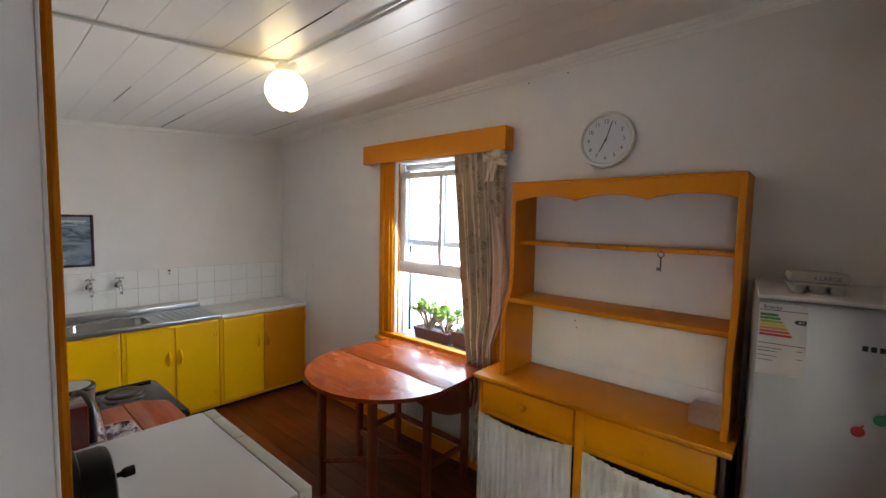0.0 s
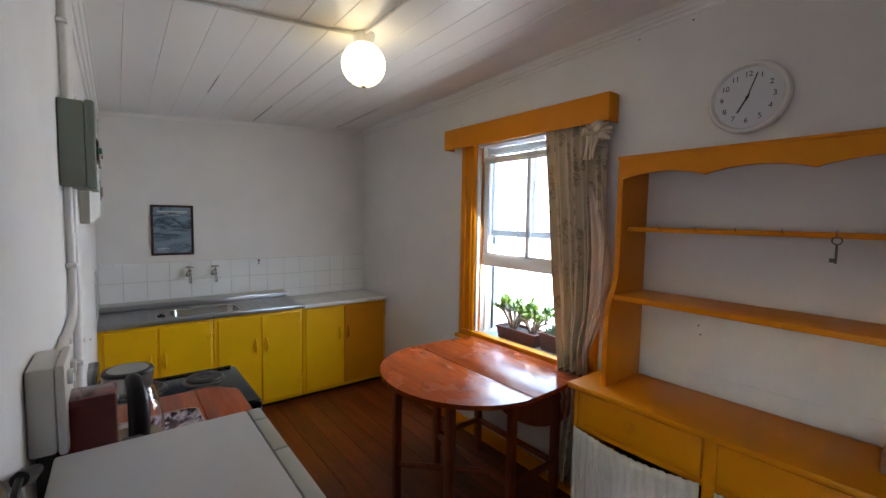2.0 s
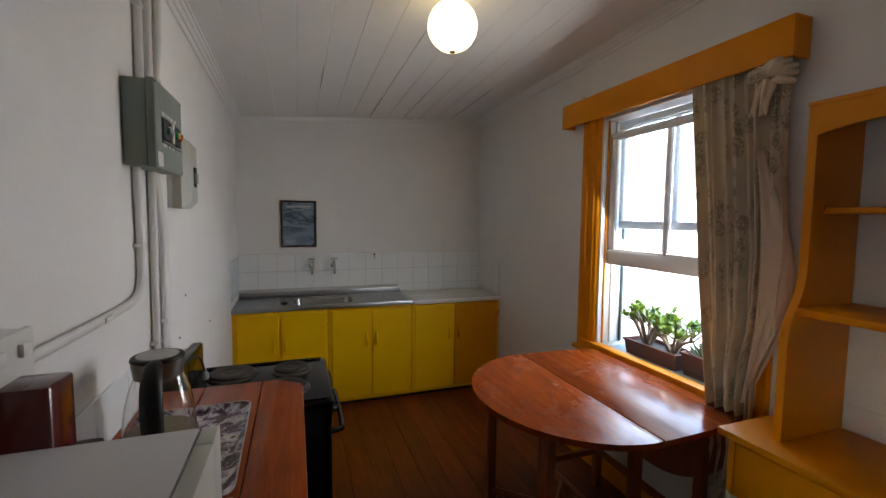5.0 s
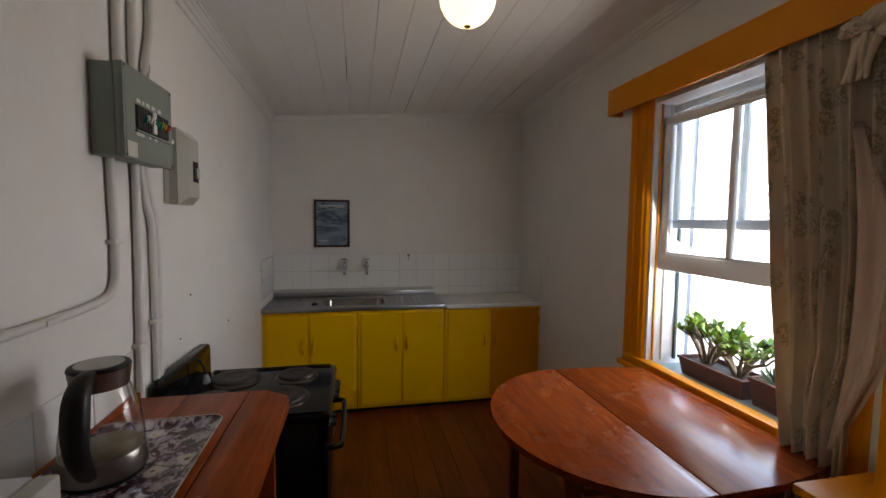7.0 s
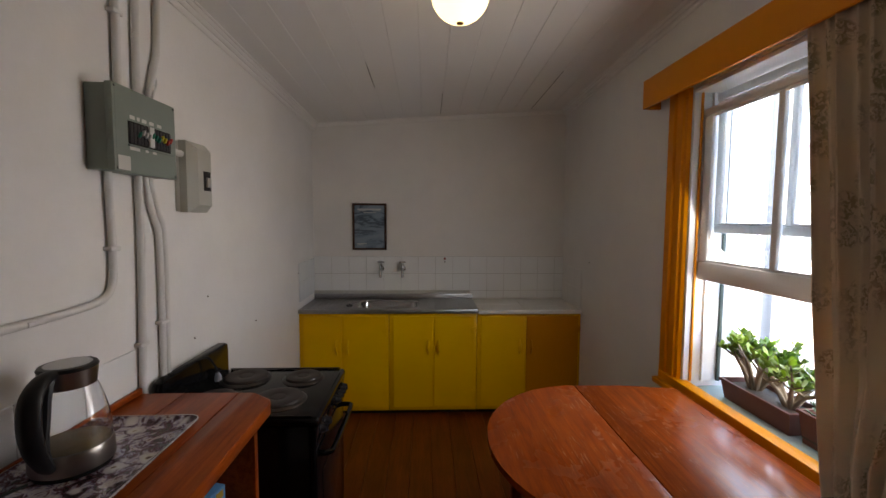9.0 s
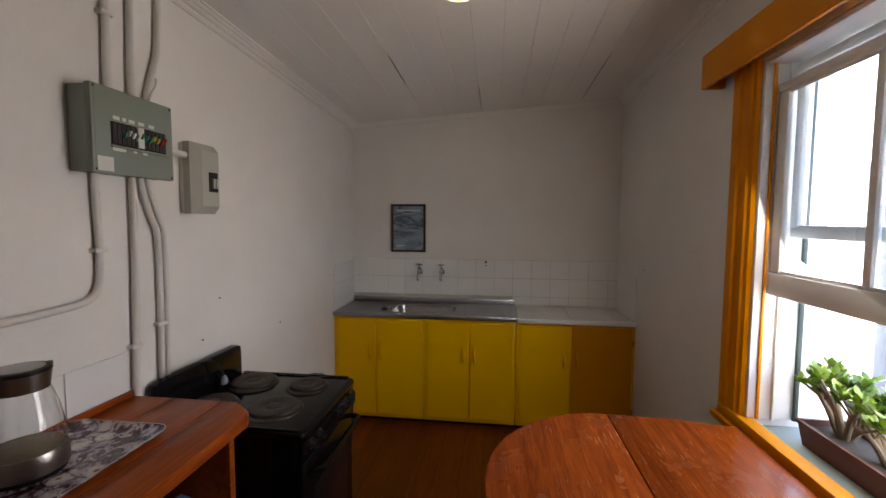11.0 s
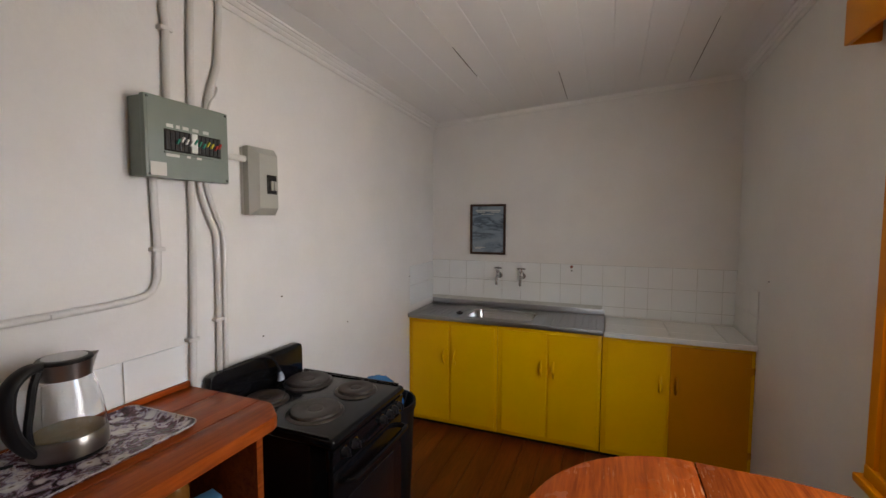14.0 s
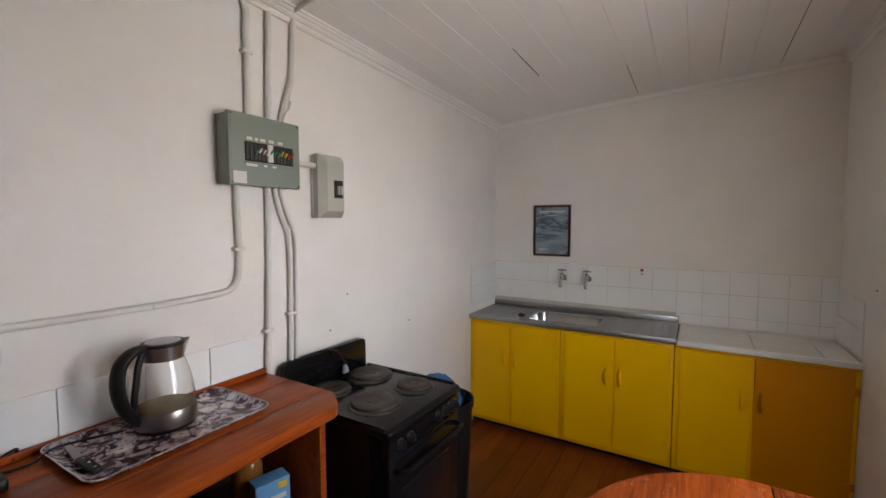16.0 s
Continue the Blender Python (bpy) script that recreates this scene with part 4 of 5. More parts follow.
part("splashback", prism(fresh(), [(AX0 + 0.005, HZ - 0.02), (AX1 - 0.005, HZ - 0.02), (AX1 - 0.005, 0.955), (AX1 - 0.012, 0.978), (AX1 - 0.035, 0.988), (AX0 + 0.035, 0.988), (AX0 + 0.012, 0.978), (AX0 + 0.005, 0.955)], AY0 + 0.002, AY0 + 0.04, "y", 0.006), ENAMEL, st)
for x, y, r in ((1.875, 0.185, 0.095), (1.88, 0.44, 0.077), (2.11, 0.41, 0.095), (2.10, 0.155, 0.077)):
    hp = part("hotplate", lathe(fresh(), [(0, 0.017), (r * 0.3, 0.0165), (r * 0.32, 0.0145), (r * 0.36, 0.0165), (r * 0.88, 0.018), (r * 0.95, 0.0165), (r * 0.99, 0.012), (r, 0.006), (r, -0.004), (0, -0.004)], (x, y, HZ + 0.001), 40), PLATE, st)
    part("trim_ring", lathe(fresh(), [(r, 0.0), (r + 0.002, 0.008), (r + 0.007, 0.007), (r + 0.012, 0.003), (r + 0.014, 0.0), (r, 0.0)], (x, y, HZ), 40), RINGSTEEL, hp)
part("control_panel", prism(fresh(), [(AY1 - 0.03, 0.735), (AY1 - 0.006, 0.735), (AY1 + 0.001, 0.811), (AY1 - 0.03, 0.811)], AX0 + 0.008, AX1 - 0.008, "x", 0.004), ENAMEL, st)
for x in (1.797, 1.840, 1.883, 1.936, 2.131, 2.194):
    kn = part("knob", lathe(fresh(), [(0, 0), (0.019, 0), (0.0195, 0.004), (0.016, 0.008), (0.0145, 0.018), (0.012, 0.021), (0, 0.021)], (0, 0, 0), 20, Matrix.Translation((x, AY1 - 0.002, 0.776)) @ Matrix.Rotation(radians(-90), 4, "X")), BLACK, st)
    part("grip_bar", rbox(fresh(), (-0.0035, 0.010, -0.0165), (0.0035, 0.026, 0.0165), 0.002, m=Matrix.Translation((x, AY1 - 0.002, 0.776)) @ Matrix.Rotation(radians(18), 4, "Y")), BLACK, kn)
    part("bezel", lathe(fresh(), [(0.0195, 0.0), (0.022, 0.0), (0.022, 0.0025), (0.0195, 0.003), (0.0195, 0.0)], (0, 0, 0), 20, Matrix.Translation((x, AY1 - 0.002, 0.776)) @ Matrix.Rotation(radians(-90), 4, "X")), CHROME, kn)
od = part("oven_door", box_bm((AX0 + 0.014, AY1 - 0.03, 0.20), (AX1 - 0.014, AY1 - 0.004, 0.73), 0.008), ENAMEL, st)
part("door_glass", box_bm((AX0 + 0.09, AY1 - 0.005, 0.27), (AX1 - 0.09, AY1 - 0.001, 0.60), 0.003), paint("dark_oven_glass", (0.008, 0.008, 0.009), 0.06, 0.1, 20, 0.0), od)
part("handle", tube(fresh(), smooth_path([(AX0 + 0.05, AY1 - 0.006, 0.69), (AX0 + 0.055, AY1 + 0.03, 0.692), (AX0 + 0.1, AY1 + 0.044, 0.692), (AX1 - 0.1, AY1 + 0.044, 0.692), (AX1 - 0.055, AY1 + 0.03, 0.692), (AX1 - 0.05, AY1 - 0.006, 0.69)], 5), 0.011, 10), ENAMEL, od)
part("drawer_front", box_bm((AX0 + 0.014, AY1 - 0.03, 0.04), (AX1 - 0.014, AY1 - 0.006, 0.19), 0.006), ENAMEL, st)
for x in (AX0 + 0.05, AX1 - 0.05):
    for y in (0.06, 0.52):
        part("foot", lathe(fresh(), [(0, 0), (0.016, 0), (0.016, 0.035), (0, 0.035)], (x, y, 0), 12), BLACK, st)
cord = thing("stove_plug", "grey plug on a black cord over the stove", "plug", (2.02, 0.09, HZ))
part("flex", tube(fresh(), smooth_path([(2.20, 0.045, 0.991), (2.1, 0.06, 1.0), (2.0, 0.075, 0.99), (1.955, 0.085, 0.94), (1.945, 0.09, 0.90)], 6), 0.004, 8), BLACK, cord)
pg = fresh()
tube(pg, [(1.945, 0.09, 0.905), (1.944, 0.092, 0.888), (1.944, 0.092, 0.872)], [0.008, 0.014, 0.015], 10)
rbox(pg, (1.928, 0.084, 0.868), (1.960, 0.10, 0.876), 0.003)
part("plug_body", pg, paint("grey_plug_plastic", (0.3, 0.32, 0.36), 0.5), cord)

# ---- bin beside the stove ----
bn = thing("rubbish_bin", "black plastic rubbish bin with a blue bag", "bin", (1.40, 0.33, 0))
BINBLACK = paint("matt_black_bin_plastic", (0.007, 0.007, 0.008), 0.5, 0.2, 60, 0.08, spec=0.3)
part("tub", lathe(fresh(), [(0, 0.0), (0.12, 0.0), (0.125, 0.02), (0.148, 0.56), (0.157, 0.565), (0.157, 0.60), (0.148, 0.60), (0.145, 0.56), (0.12, 0.03), (0, 0.03)], (1.40, 0.322, 0), 36), BINBLACK, bn)
part("bail_handle", tube(fresh(), smooth_path([(1.48, 0.455, 0.59), (1.50, 0.475, 0.63), (1.485, 0.478, 0.668), (1.45, 0.47, 0.69)], 5), 0.004, 8), BINBLACK, bn)
BAG = paint("blue_plastic_bag", (0.03, 0.18, 0.42), 0.25, 0.2, 30, 0.6)
bag = fresh()
rnd = random.Random(5)
rings = []
for r, z in ((0.115, 0.56), (0.108, 0.61), (0.095, 0.645), (0.07, 0.672), (0.03, 0.683)):
    rings.append([bag.verts.new((1.37 - 0.3 * (z - 0.56) + (r + rnd.uniform(-0.004, 0.004)) * cos(2 * pi * k / 40), 0.285 - 0.6 * (z - 0.56) + (r + rnd.uniform(-0.004, 0.004)) * sin(2 * pi * k / 40), z + rnd.uniform(-0.006, 0.006))) for k in range(40)])
for a, b in zip(rings, rings[1:]):
    for k in range(40):
        bag.faces.new((a[k], a[(k + 1) % 40], b[(k + 1) % 40], b[k]))
bag.faces.new(rings[-1])
part("bag", bag, BAG, bn, "crumpled shiny blue bin bag")

# ---- things on the side worktop ----
ZS = 0.97
mat, nt, nodes, bs = nodes_of("floral_melamine")
v = coords(nt)
vo = nt.nodes.new("ShaderNodeTexVoronoi")
vo.inputs["Scale"].default_value = 15.0
vo.inputs["Randomness"].default_value = 0.9
wob = nt.nodes.new("ShaderNodeTexNoise")
wob.inputs["Scale"].default_value = 22.0
wob.inputs["Detail"].default_value = 5.0
nt.links.new(v, wob.inputs["Vector"])
addv = nt.nodes.new("ShaderNodeVectorMath")
addv.operation = "MULTIPLY_ADD"
nt.links.new(wob.outputs["Color"], addv.inputs[0])
addv.inputs[1].default_value = (0.05, 0.05, 0.05)
nt.links.new(v, addv.inputs[2])
nt.links.new(addv.outputs[0], vo.inputs["Vector"])
petals = ramp(nt, vo.outputs["Distance"], [(0.05, (0.10, 0.05, 0.05)), (0.10, (0.46, 0.38, 0.30)), (0.15, (0.72, 0.68, 0.66)), (0.34, (0.60, 0.54, 0.57)), (0.44, (0.34, 0.28, 0.34))])
leafy = ramp(nt, fbm(nt, v, 30.0, 6.0, 0.65, 0.8), [(0.40, (0.035, 0.014, 0.022)), (0.48, (0.13, 0.06, 0.08)), (0.53, (0.33, 0.29, 0.40)), (0.58, (0.58, 0.52, 0.53)), (0.66, (0.16, 0.07, 0.09))])
bloom = ramp(nt, vo.outputs["Distance"], [(0.33, (0, 0, 0)), (0.42, (1, 1, 1))])
thick = ramp(nt, fbm(nt, v, 8.0, 3.0, 0.5), [(0.47, (0, 0, 0)), (0.55, (1, 1, 1))])
nt.links.new(mix(nt, mix(nt, 1.0, bloom, thick, "LIGHTEN"), petals, leafy), bs.inputs["Base Color"])
bs.inputs["Roughness"].default_value = 0.25
FLORAL = mat


def rounded(w, h, r, n=6):
    pts = []
    for cx, cy, a0 in ((w / 2 - r, h / 2 - r, 0), (-w / 2 + r, h / 2 - r, 90), (-w / 2 + r, -h / 2 + r, 180), (w / 2 - r, -h / 2 + r, 270)):
        pts += [(cx + r * cos(radians(a0 + 90 * k / n)), cy + r * sin(radians(a0 + 90 * k / n))) for k in range(n + 1)]
    return pts


trayt = thing("serving_tray", "rectangular melamine tray with a purple floral pattern", "tray", (2.767, 0.177, ZS), 1, local=True)
tb = fresh()
loops = []
for w, h, z in ((0.435, 0.252, 0.002), (0.450, 0.267, 0.004), (0.480, 0.300, 0.016), (0.490, 0.310, 0.017), (0.490, 0.310, 0.014), (0.450, 0.270, 0.0005)):
    loops.append([tb.verts.new((x, y, z)) for x, y in rounded(w, h, 0.035)])
tb.faces.new(loops[0])
for p, q in zip(loops, loops[1:]):
    for k in range(len(p)):
        n = (k + 1) % len(p)
        tb.faces.new((p[k], p[n], q[n], q[k]))
tb.faces.new(loops[-1])
part("dish", tb, FLORAL, trayt)
rim = fresh()
outer, inner = rounded(0.493, 0.313, 0.037), rounded(0.487, 0.307, 0.036)
for z in (0.0165, 0.0185):
    a = [rim.verts.new((x, y, z)) for x, y in outer]
    b = [rim.verts.new((x, y, z)) for x, y in inner]
    for k in range(len(a)):
        n = (k + 1) % len(a)
        rim.faces.new((a[k], a[n], b[n], b[k]))
part("rim", rim, paint("pale_tray_rim", (0.6, 0.56, 0.55), 0.3), trayt, "pale worn rim")

kt = thing("electric_kettle", "glass electric kettle with steel bands and black handle", "kettle", (2.752, 0.14, ZS + 0.003), 8, local=True)
part("power_base", lathe(fresh(), [(0, 0), (0.077, 0), (0.078, 0.006), (0.074, 0.010), (0, 0.010)], (0, 0, 0), 36), BLACK, kt)
KSTEEL = metal("kettle_brushed_steel", (0.34, 0.32, 0.30), 0.3, (1, 1, 60))
part("steel_band", lathe(fresh(), [(0, 0.011), (0.081, 0.011), (0.083, 0.015), (0.0825, 0.052), (0.0795, 0.06), (0, 0.06)], (0, 0, 0), 40), KSTEEL, kt)
wall = [(0.0785, 0.060), (0.079, 0.080), (0.0775, 0.100), (0.0735, 0.130), (0.067, 0.160), (0.0595, 0.185), (0.0525, 0.205)]
part("jug", lathe(fresh(), wall + [(q - 0.002, h) for q, h in reversed(wall)], (0, 0, 0), 40), GLASS, kt, "clear glass jug")
part("element_plate", lathe(fresh(), [(0, 0.063), (0.05, 0.063), (0.055, 0.061), (0.076, 0.061)], (0, 0, 0), 36), paint("limescaled_steel", (0.30, 0.24, 0.14), 0.5, 0.3, 40, 0.2), kt)
collar = lathe(fresh(), [(0.0515, 0.203), (0.053, 0.203), (0.058, 0.245), (0.0555, 0.246), (0.0515, 0.206)], (0, 0, 0), 40)
for vtx in collar.verts:
    if vtx.co.x < -0.03 and vtx.co.z > 0.22:
        vtx.co.x -= 0.028 * max(0, 1 - abs(vtx.co.y) / 0.035)
part("collar", collar, KSTEEL, kt, "brushed steel collar with a pouring lip")
part("lid", lathe(fresh(), [(0.057, 0.243), (0.059, 0.247), (0.056, 0.253), (0.05, 0.254), (0, 0.256)], (0, 0, 0), 36), BLACK, kt)
part("lid_plate", lathe(fresh(), [(0, 0.2575), (0.045, 0.2555), (0.047, 0.2535), (0, 0.2535)], (0, 0, 0), 36), paint("grey_lid_plate", (0.4, 0.4, 0.4), 0.3, metal=0.7), kt)
hd = fresh()
hp = smooth_path([(0.05, 0, 0.245), (0.085, 0, 0.243), (0.118, 0, 0.215), (0.128, 0, 0.16), (0.118, 0, 0.10), (0.095, 0, 0.055), (0.078, 0, 0.035)], 6)
tube(hd, hp, [0.011 + 0.006 * sin(pi * k / (len(hp) - 1)) for k in range(len(hp))], 12)
for vtx in hd.verts:
    vtx.co.y *= 1.35
part("handle", hd, BLACK, kt)
part("inner_grip", tube(fresh(), smooth_path([(0.06, 0, 0.235), (0.072, 0, 0.20), (0.08, 0, 0.15), (0.088, 0, 0.10), (0.084, 0, 0.06)], 5), 0.009, 8), BLACK, kt)
knife = thing("kitchen_knife", "kitchen knife with a black riveted handle on the tray", "knife", (2.95, 0.2, ZS + 0.012), 0)
part("blade", prism(fresh(), [(2.962, 0.17), (2.955, 0.05), (2.965, 0.03), (2.982, 0.17)], ZS + 0.010, ZS + 0.0115, "z"), STEEL, knife)
part("grip", box_bm((2.958, 0.17, ZS + 0.004), (2.984, 0.275, ZS + 0.018), 0.006), BLACK, knife)
for y in (0.19, 0.225, 0.26):
    part("rivet", disc_bm((2.971, y, ZS + 0.017), 0.004, 0.002, "z", steps=10), CHROME, knife)
single("kettle_cord", tube(fresh(), smooth_path([(2.86, 0.13, ZS + 0.024), (2.90, 0.11, ZS + 0.024), (2.96, 0.085, ZS + 0.024), (3.0, 0.08, ZS + 0.023), (3.04, 0.08, ZS + 0.005), (3.12, 0.06, ZS + 0.005), (3.11, 0.02, ZS + 0.006), (3.05, 0.015, ZS + 0.03), (3.06, 0.02, ZS + 0.005)]), 0.0035, 8), BLACK, "thin black kettle cord across the worktop", "cord")

mw = thing("microwave", "small white microwave oven with tiled-look front trim", "microwave", (3.4, 0.2, ZS))
MX0, MX1, MY0, MY1, MZ = 3.235, 3.69, 0.035, 0.352, 1.247
part("case", box_bm((MX0, MY0, ZS + 0.015), (MX1, MY1 - 0.026, MZ), 0.006), LAMINATE, mw)
IVORY = paint("ivory_plastic", (0.55, 0.55, 0.50), 0.45, 0.06, 50, 0.06)
for a, b in ((MX0 + 0.001, 3.29), (3.2915, 3.42), (3.4215, MX1 - 0.001)):
    part("front_trim", box_bm((a, MY1 - 0.025, ZS + 0.016), (b, MY1, MZ - 0.001), 0.003), IVORY, mw)
part("door_window", box_bm((3.38, MY1, ZS + 0.05), (3.65, MY1 + 0.003, MZ - 0.04), 0.002), DARK, mw)
for z in (1.06, 1.14):
    part("dial", disc_bm((3.30, MY1, z), 0.02, 0.024, "y", 0.003, 18), paint("grey_dial", (0.3, 0.3, 0.3), 0.4), mw)
for x in (MX0 + 0.04, MX1 - 0.04):
    for y in (MY0 + 0.04, MY1 - 0.07):
        part("foot", lathe(fresh(), [(0, 0), (0.012, 0), (0.012, 0.016), (0, 0.016)], (x, y, ZS), 10), BLACK, mw)

RED = paint("dark_red_plastic", (0.10, 0.004, 0.004), 0.2, 0.2, 20, 0.02, coat=0.5)
cm = thing("coffee_machine", "small dark red and black coffee machine by the wall", "coffee machine", (3.11, 0.08, ZS))
part("red_cover", box_bm((3.108, 0.034, ZS + 0.03), (3.183, 0.118, 1.315), 0.006), RED, cm)
part("base", box_bm((3.100, 0.02, ZS + 0.001), (3.185, 0.175, ZS + 0.03), 0.006), BLACK, cm)
part("back_column", box_bm((3.102, 0.006, ZS + 0.02), (3.18, 0.033, 1.29), 0.004), BLACK, cm)
part("spout_block", box_bm((3.115, 0.119, ZS + 0.03), (3.18, 0.16, 1.20), 0.008), BLACK, cm)

bt = thing("food_carton", "blue printed cardboard food carton on the dark shelf", "carton", (2.545, 0.335, 0.605), -14, local=True)
part("body", box_bm((-0.055, -0.03, 0.001), (0.055, 0.03, 0.150), 0.002), paint("light_blue_card", (0.12, 0.34, 0.62), 0.45, 0.1), bt)
part("side_print", box_bm((0.0551, -0.028, 0.004), (0.0562, 0.028, 0.146)), paint("plum_card_print", (0.22, 0.10, 0.16), 0.5, 0.3, 20), bt, smooth=False)
for za, zb, xa, xb, c in ((0.118, 0.140, -0.045, -0.015, (0.6, 0.42, 0.05)), (0.085, 0.10, -0.04, 0.03, (0.62, 0.66, 0.7)), (0.05, 0.07, -0.04, 0.035, (0.03, 0.10, 0.3)), (0.02, 0.03, -0.035, 0.04, (0.6, 0.64, 0.68))):
    part("print_bar", box_bm((xa, 0.0301, za), (xb, 0.0311, zb)), paint("carton_ink", c, 0.5, 0.05), bt, smooth=False)
jr = thing("storage_jar", "brown glass storage jar with amber lid on the shelf", "jar", (2.56, 0.24, 0.605))
part("body", lathe(fresh(), [(0, 0.001), (0.045, 0.001), (0.048, 0.01), (0.048, 0.17), (0.040, 0.19), (0, 0.19)], (2.56, 0.24, 0.605), 24), paint("amber_glass", (0.22, 0.085, 0.015), 0.12, 0.15, 20, 0.0), jr)
part("lid", lathe(fresh(), [(0.043, 0.190), (0.043, 0.222), (0.038, 0.226), (0, 0.226)], (2.56, 0.24, 0.605), 24), paint("amber_lid", (0.36, 0.14, 0.02), 0.4), jr)

# ---- electrics on the wall ----
pn = thing("distribution_board", "grey-green metal electrical distribution board with breakers", "fuse box", (2.29, 0.0, 1.72))
QX0, QX1, QZ0, QZ1 = 2.18, 2.488, 1.715, 1.975
part("back_box", box_bm((QX0 + 0.004, Y0 + 0.001, QZ0 + 0.004), (QX1 - 0.004, 0.061, QZ1 - 0.004), 0.003), PANELGREY, pn)
cov = part("cover", box_bm((QX0, 0.062, QZ0), (QX1, 0.085, QZ1), 0.004), PANELGREY, pn)
part("breaker_window", box_bm((2.214, 0.084, 1.805), (2.427, 0.0865, 1.875), 0.001), DARK, cov)
INKS = {"w": (0.7, 0.7, 0.68), "g": (0.02, 0.25, 0.17), "y": (0.6, 0.5, 0.03), "r": (0.5, 0.04, 0.03), "k": (0.04, 0.04, 0.045)}
INK = {k: paint("toggle_" + k, c, 0.4) for k, c in INKS.items()}
for i, c in enumerate("kkgwwwgggyyrr"):
    x = 2.416 - 0.016 * i
    part("breaker", box_bm((x - 0.0068, 0.0855, 1.810), (x + 0.0068, 0.09, 1.870), 0.001), INK["k"], cov)
    if c != "k":
        part("toggle", rbox(fresh(), (-0.003, 0.0, -0.010), (0.003, 0.009, 0.010), 0.001, m=Matrix.Translation((x, 0.089, 1.847 - 0.004 * (i % 3))) @ Matrix.Rotation(radians(-30), 4, "Y")), INK[c], cov)
part("label_ledge", box_bm((2.205, 0.0845, 1.797), (2.43, 0.092, 1.803), 0.001), PANELGREY, cov)
part("hinge_edge", box_bm((QX1 - 0.012, 0.0845, QZ0 + 0.004), (QX1 - 0.009, 0.0862, QZ1 - 0.004), 0.0008, 1), PANELGREY, cov)
part("main_switch", box_bm((2.312, 0.0855, 1.808), (2.335, 0.094, 1.874), 0.002), INK["w"], cov)
for xa, xb, za, zb in ((2.395, 2.418, 1.882, 1.893), (2.372, 2.385, 1.882, 1.893), (2.340, 2.362, 1.882, 1.893), (2.303, 2.326, 1.882, 1.893), (2.262, 2.285, 1.882, 1.893), (2.376, 2.422, 1.787, 1.799), (2.335, 2.349, 1.789, 1.799), (2.294, 2.312, 1.789, 1.799), (2.422, 2.474, 1.722, 1.765)):
    part("paper_label", box_bm((xa, 0.0845, za), (xb, 0.0858, zb)), WHITEPLASTIC, cov, smooth=False)
for x in (QX0 + 0.01, QX1 - 0.01):
    for z in (QZ0 + 0.01, QZ1 - 0.01):
        part("screw", disc_bm((x, 0.0845, z), 0.004, 0.0015, "y", steps=10), BLACK, cov)
bx = thing("breaker_box", "small beige plastic breaker box with sloping cover", "switch box", (1.98, 0.0, 1.6))
part("back_box", box_bm((1.912, Y0 + 0.001, 1.602), (2.052, 0.02, 1.882), 0.004), WHITEPLASTIC, bx)
BEIGE = paint("beige_plastic", (0.45, 0.45, 0.40), 0.4, 0.05, 60, 0.04)
cvr = fresh()
pts0 = [(1.910, 1.600), (2.054, 1.600), (2.054, 1.884), (1.910, 1.884)]
pts1 = [(1.910, 1.612), (2.04, 1.612), (2.04, 1.872), (1.910, 1.872)]
lo = [cvr.verts.new((x, 0.021, z)) for x, z in pts0]
mi = [cvr.verts.new((x, 0.05, z)) for x, z in pts0]
hi = [cvr.verts.new((x + (0.012 if x < 1.95 else -0.03), 0.08, z + (0.03 if z < 1.7 else -0.03))) for x, z in pts0]
for a, b in ((lo, mi), (mi, hi)):
    for k in range(4):
        cvr.faces.new((a[k], a[(k + 1) % 4], b[(k + 1) % 4], b[k]))
cvr.faces.new(hi)
cvr.faces.new(lo)
cv = part("cover", cvr, BEIGE, bx, angle=15)
part("breaker_window", box_bm((1.93, 0.079, 1.69), (1.985, 0.0815, 1.77), 0.001), DARK, cv)
for x in (1.945, 1.962):
    part("toggle", box_bm((x - 0.006, 0.081, 1.705), (x + 0.006, 0.09, 1.745), 0.002), BEIGE, cv)
part("conduit_stub", tube(fresh(), [(2.05, 0.03, 1.83), (2.182, 0.03, 1.83)], 0.013, 10), WHITEPLASTIC, bx)

so = thing("socket_box", "cream surface-mounted double socket box with switches", "socket", (3.19, 0.0, 1.2))
part("box", box_bm((3.075, Y0 + 0.001, 1.235), (3.205, 0.038, 1.385), 0.006), WHITEPLASTIC, so)
fp = part("face_plate", box_bm((3.072, 0.038, 1.232), (3.208, 0.052, 1.388), 0.006), WHITEPLASTIC, so)
for x in (3.108, 3.172):
    part("switch", box_bm((x - 0.012, 0.051, 1.345), (x + 0.012, 0.06, 1.368), 0.003), TRIMW, fp)
    for dx, dz in ((0, 0.0), (-0.011, -0.022), (0.011, -0.022)):
        part("socket_hole", disc_bm((x + dx, 0.0512, 1.295 + dz), 0.004, 0.0012, "y", steps=10), DARK, fp)

ws = thing("door_bell_switch", "round black wall-mounted rotary switch near the doorway", "switch", (3.735, 0.0, 1.36))
part("housing", disc_bm((3.735, Y0 + 0.001, 1.412), 0.046, 0.056, "y", 0.008, 32), BLACK, ws)
part("back_ring", disc_bm((3.735, Y0 + 0.0005, 1.412), 0.054, 0.026, "y", 0.006, 32), BLACK, ws)
part("lever", tube(fresh(), [(3.735, 0.054, 1.419), (3.735, 0.066, 1.419), (3.735, 0.070, 1.419), (3.735, 0.080, 1.419)], [0.003, 0.003, 0.006, 0.006], 10), BLACK, ws)
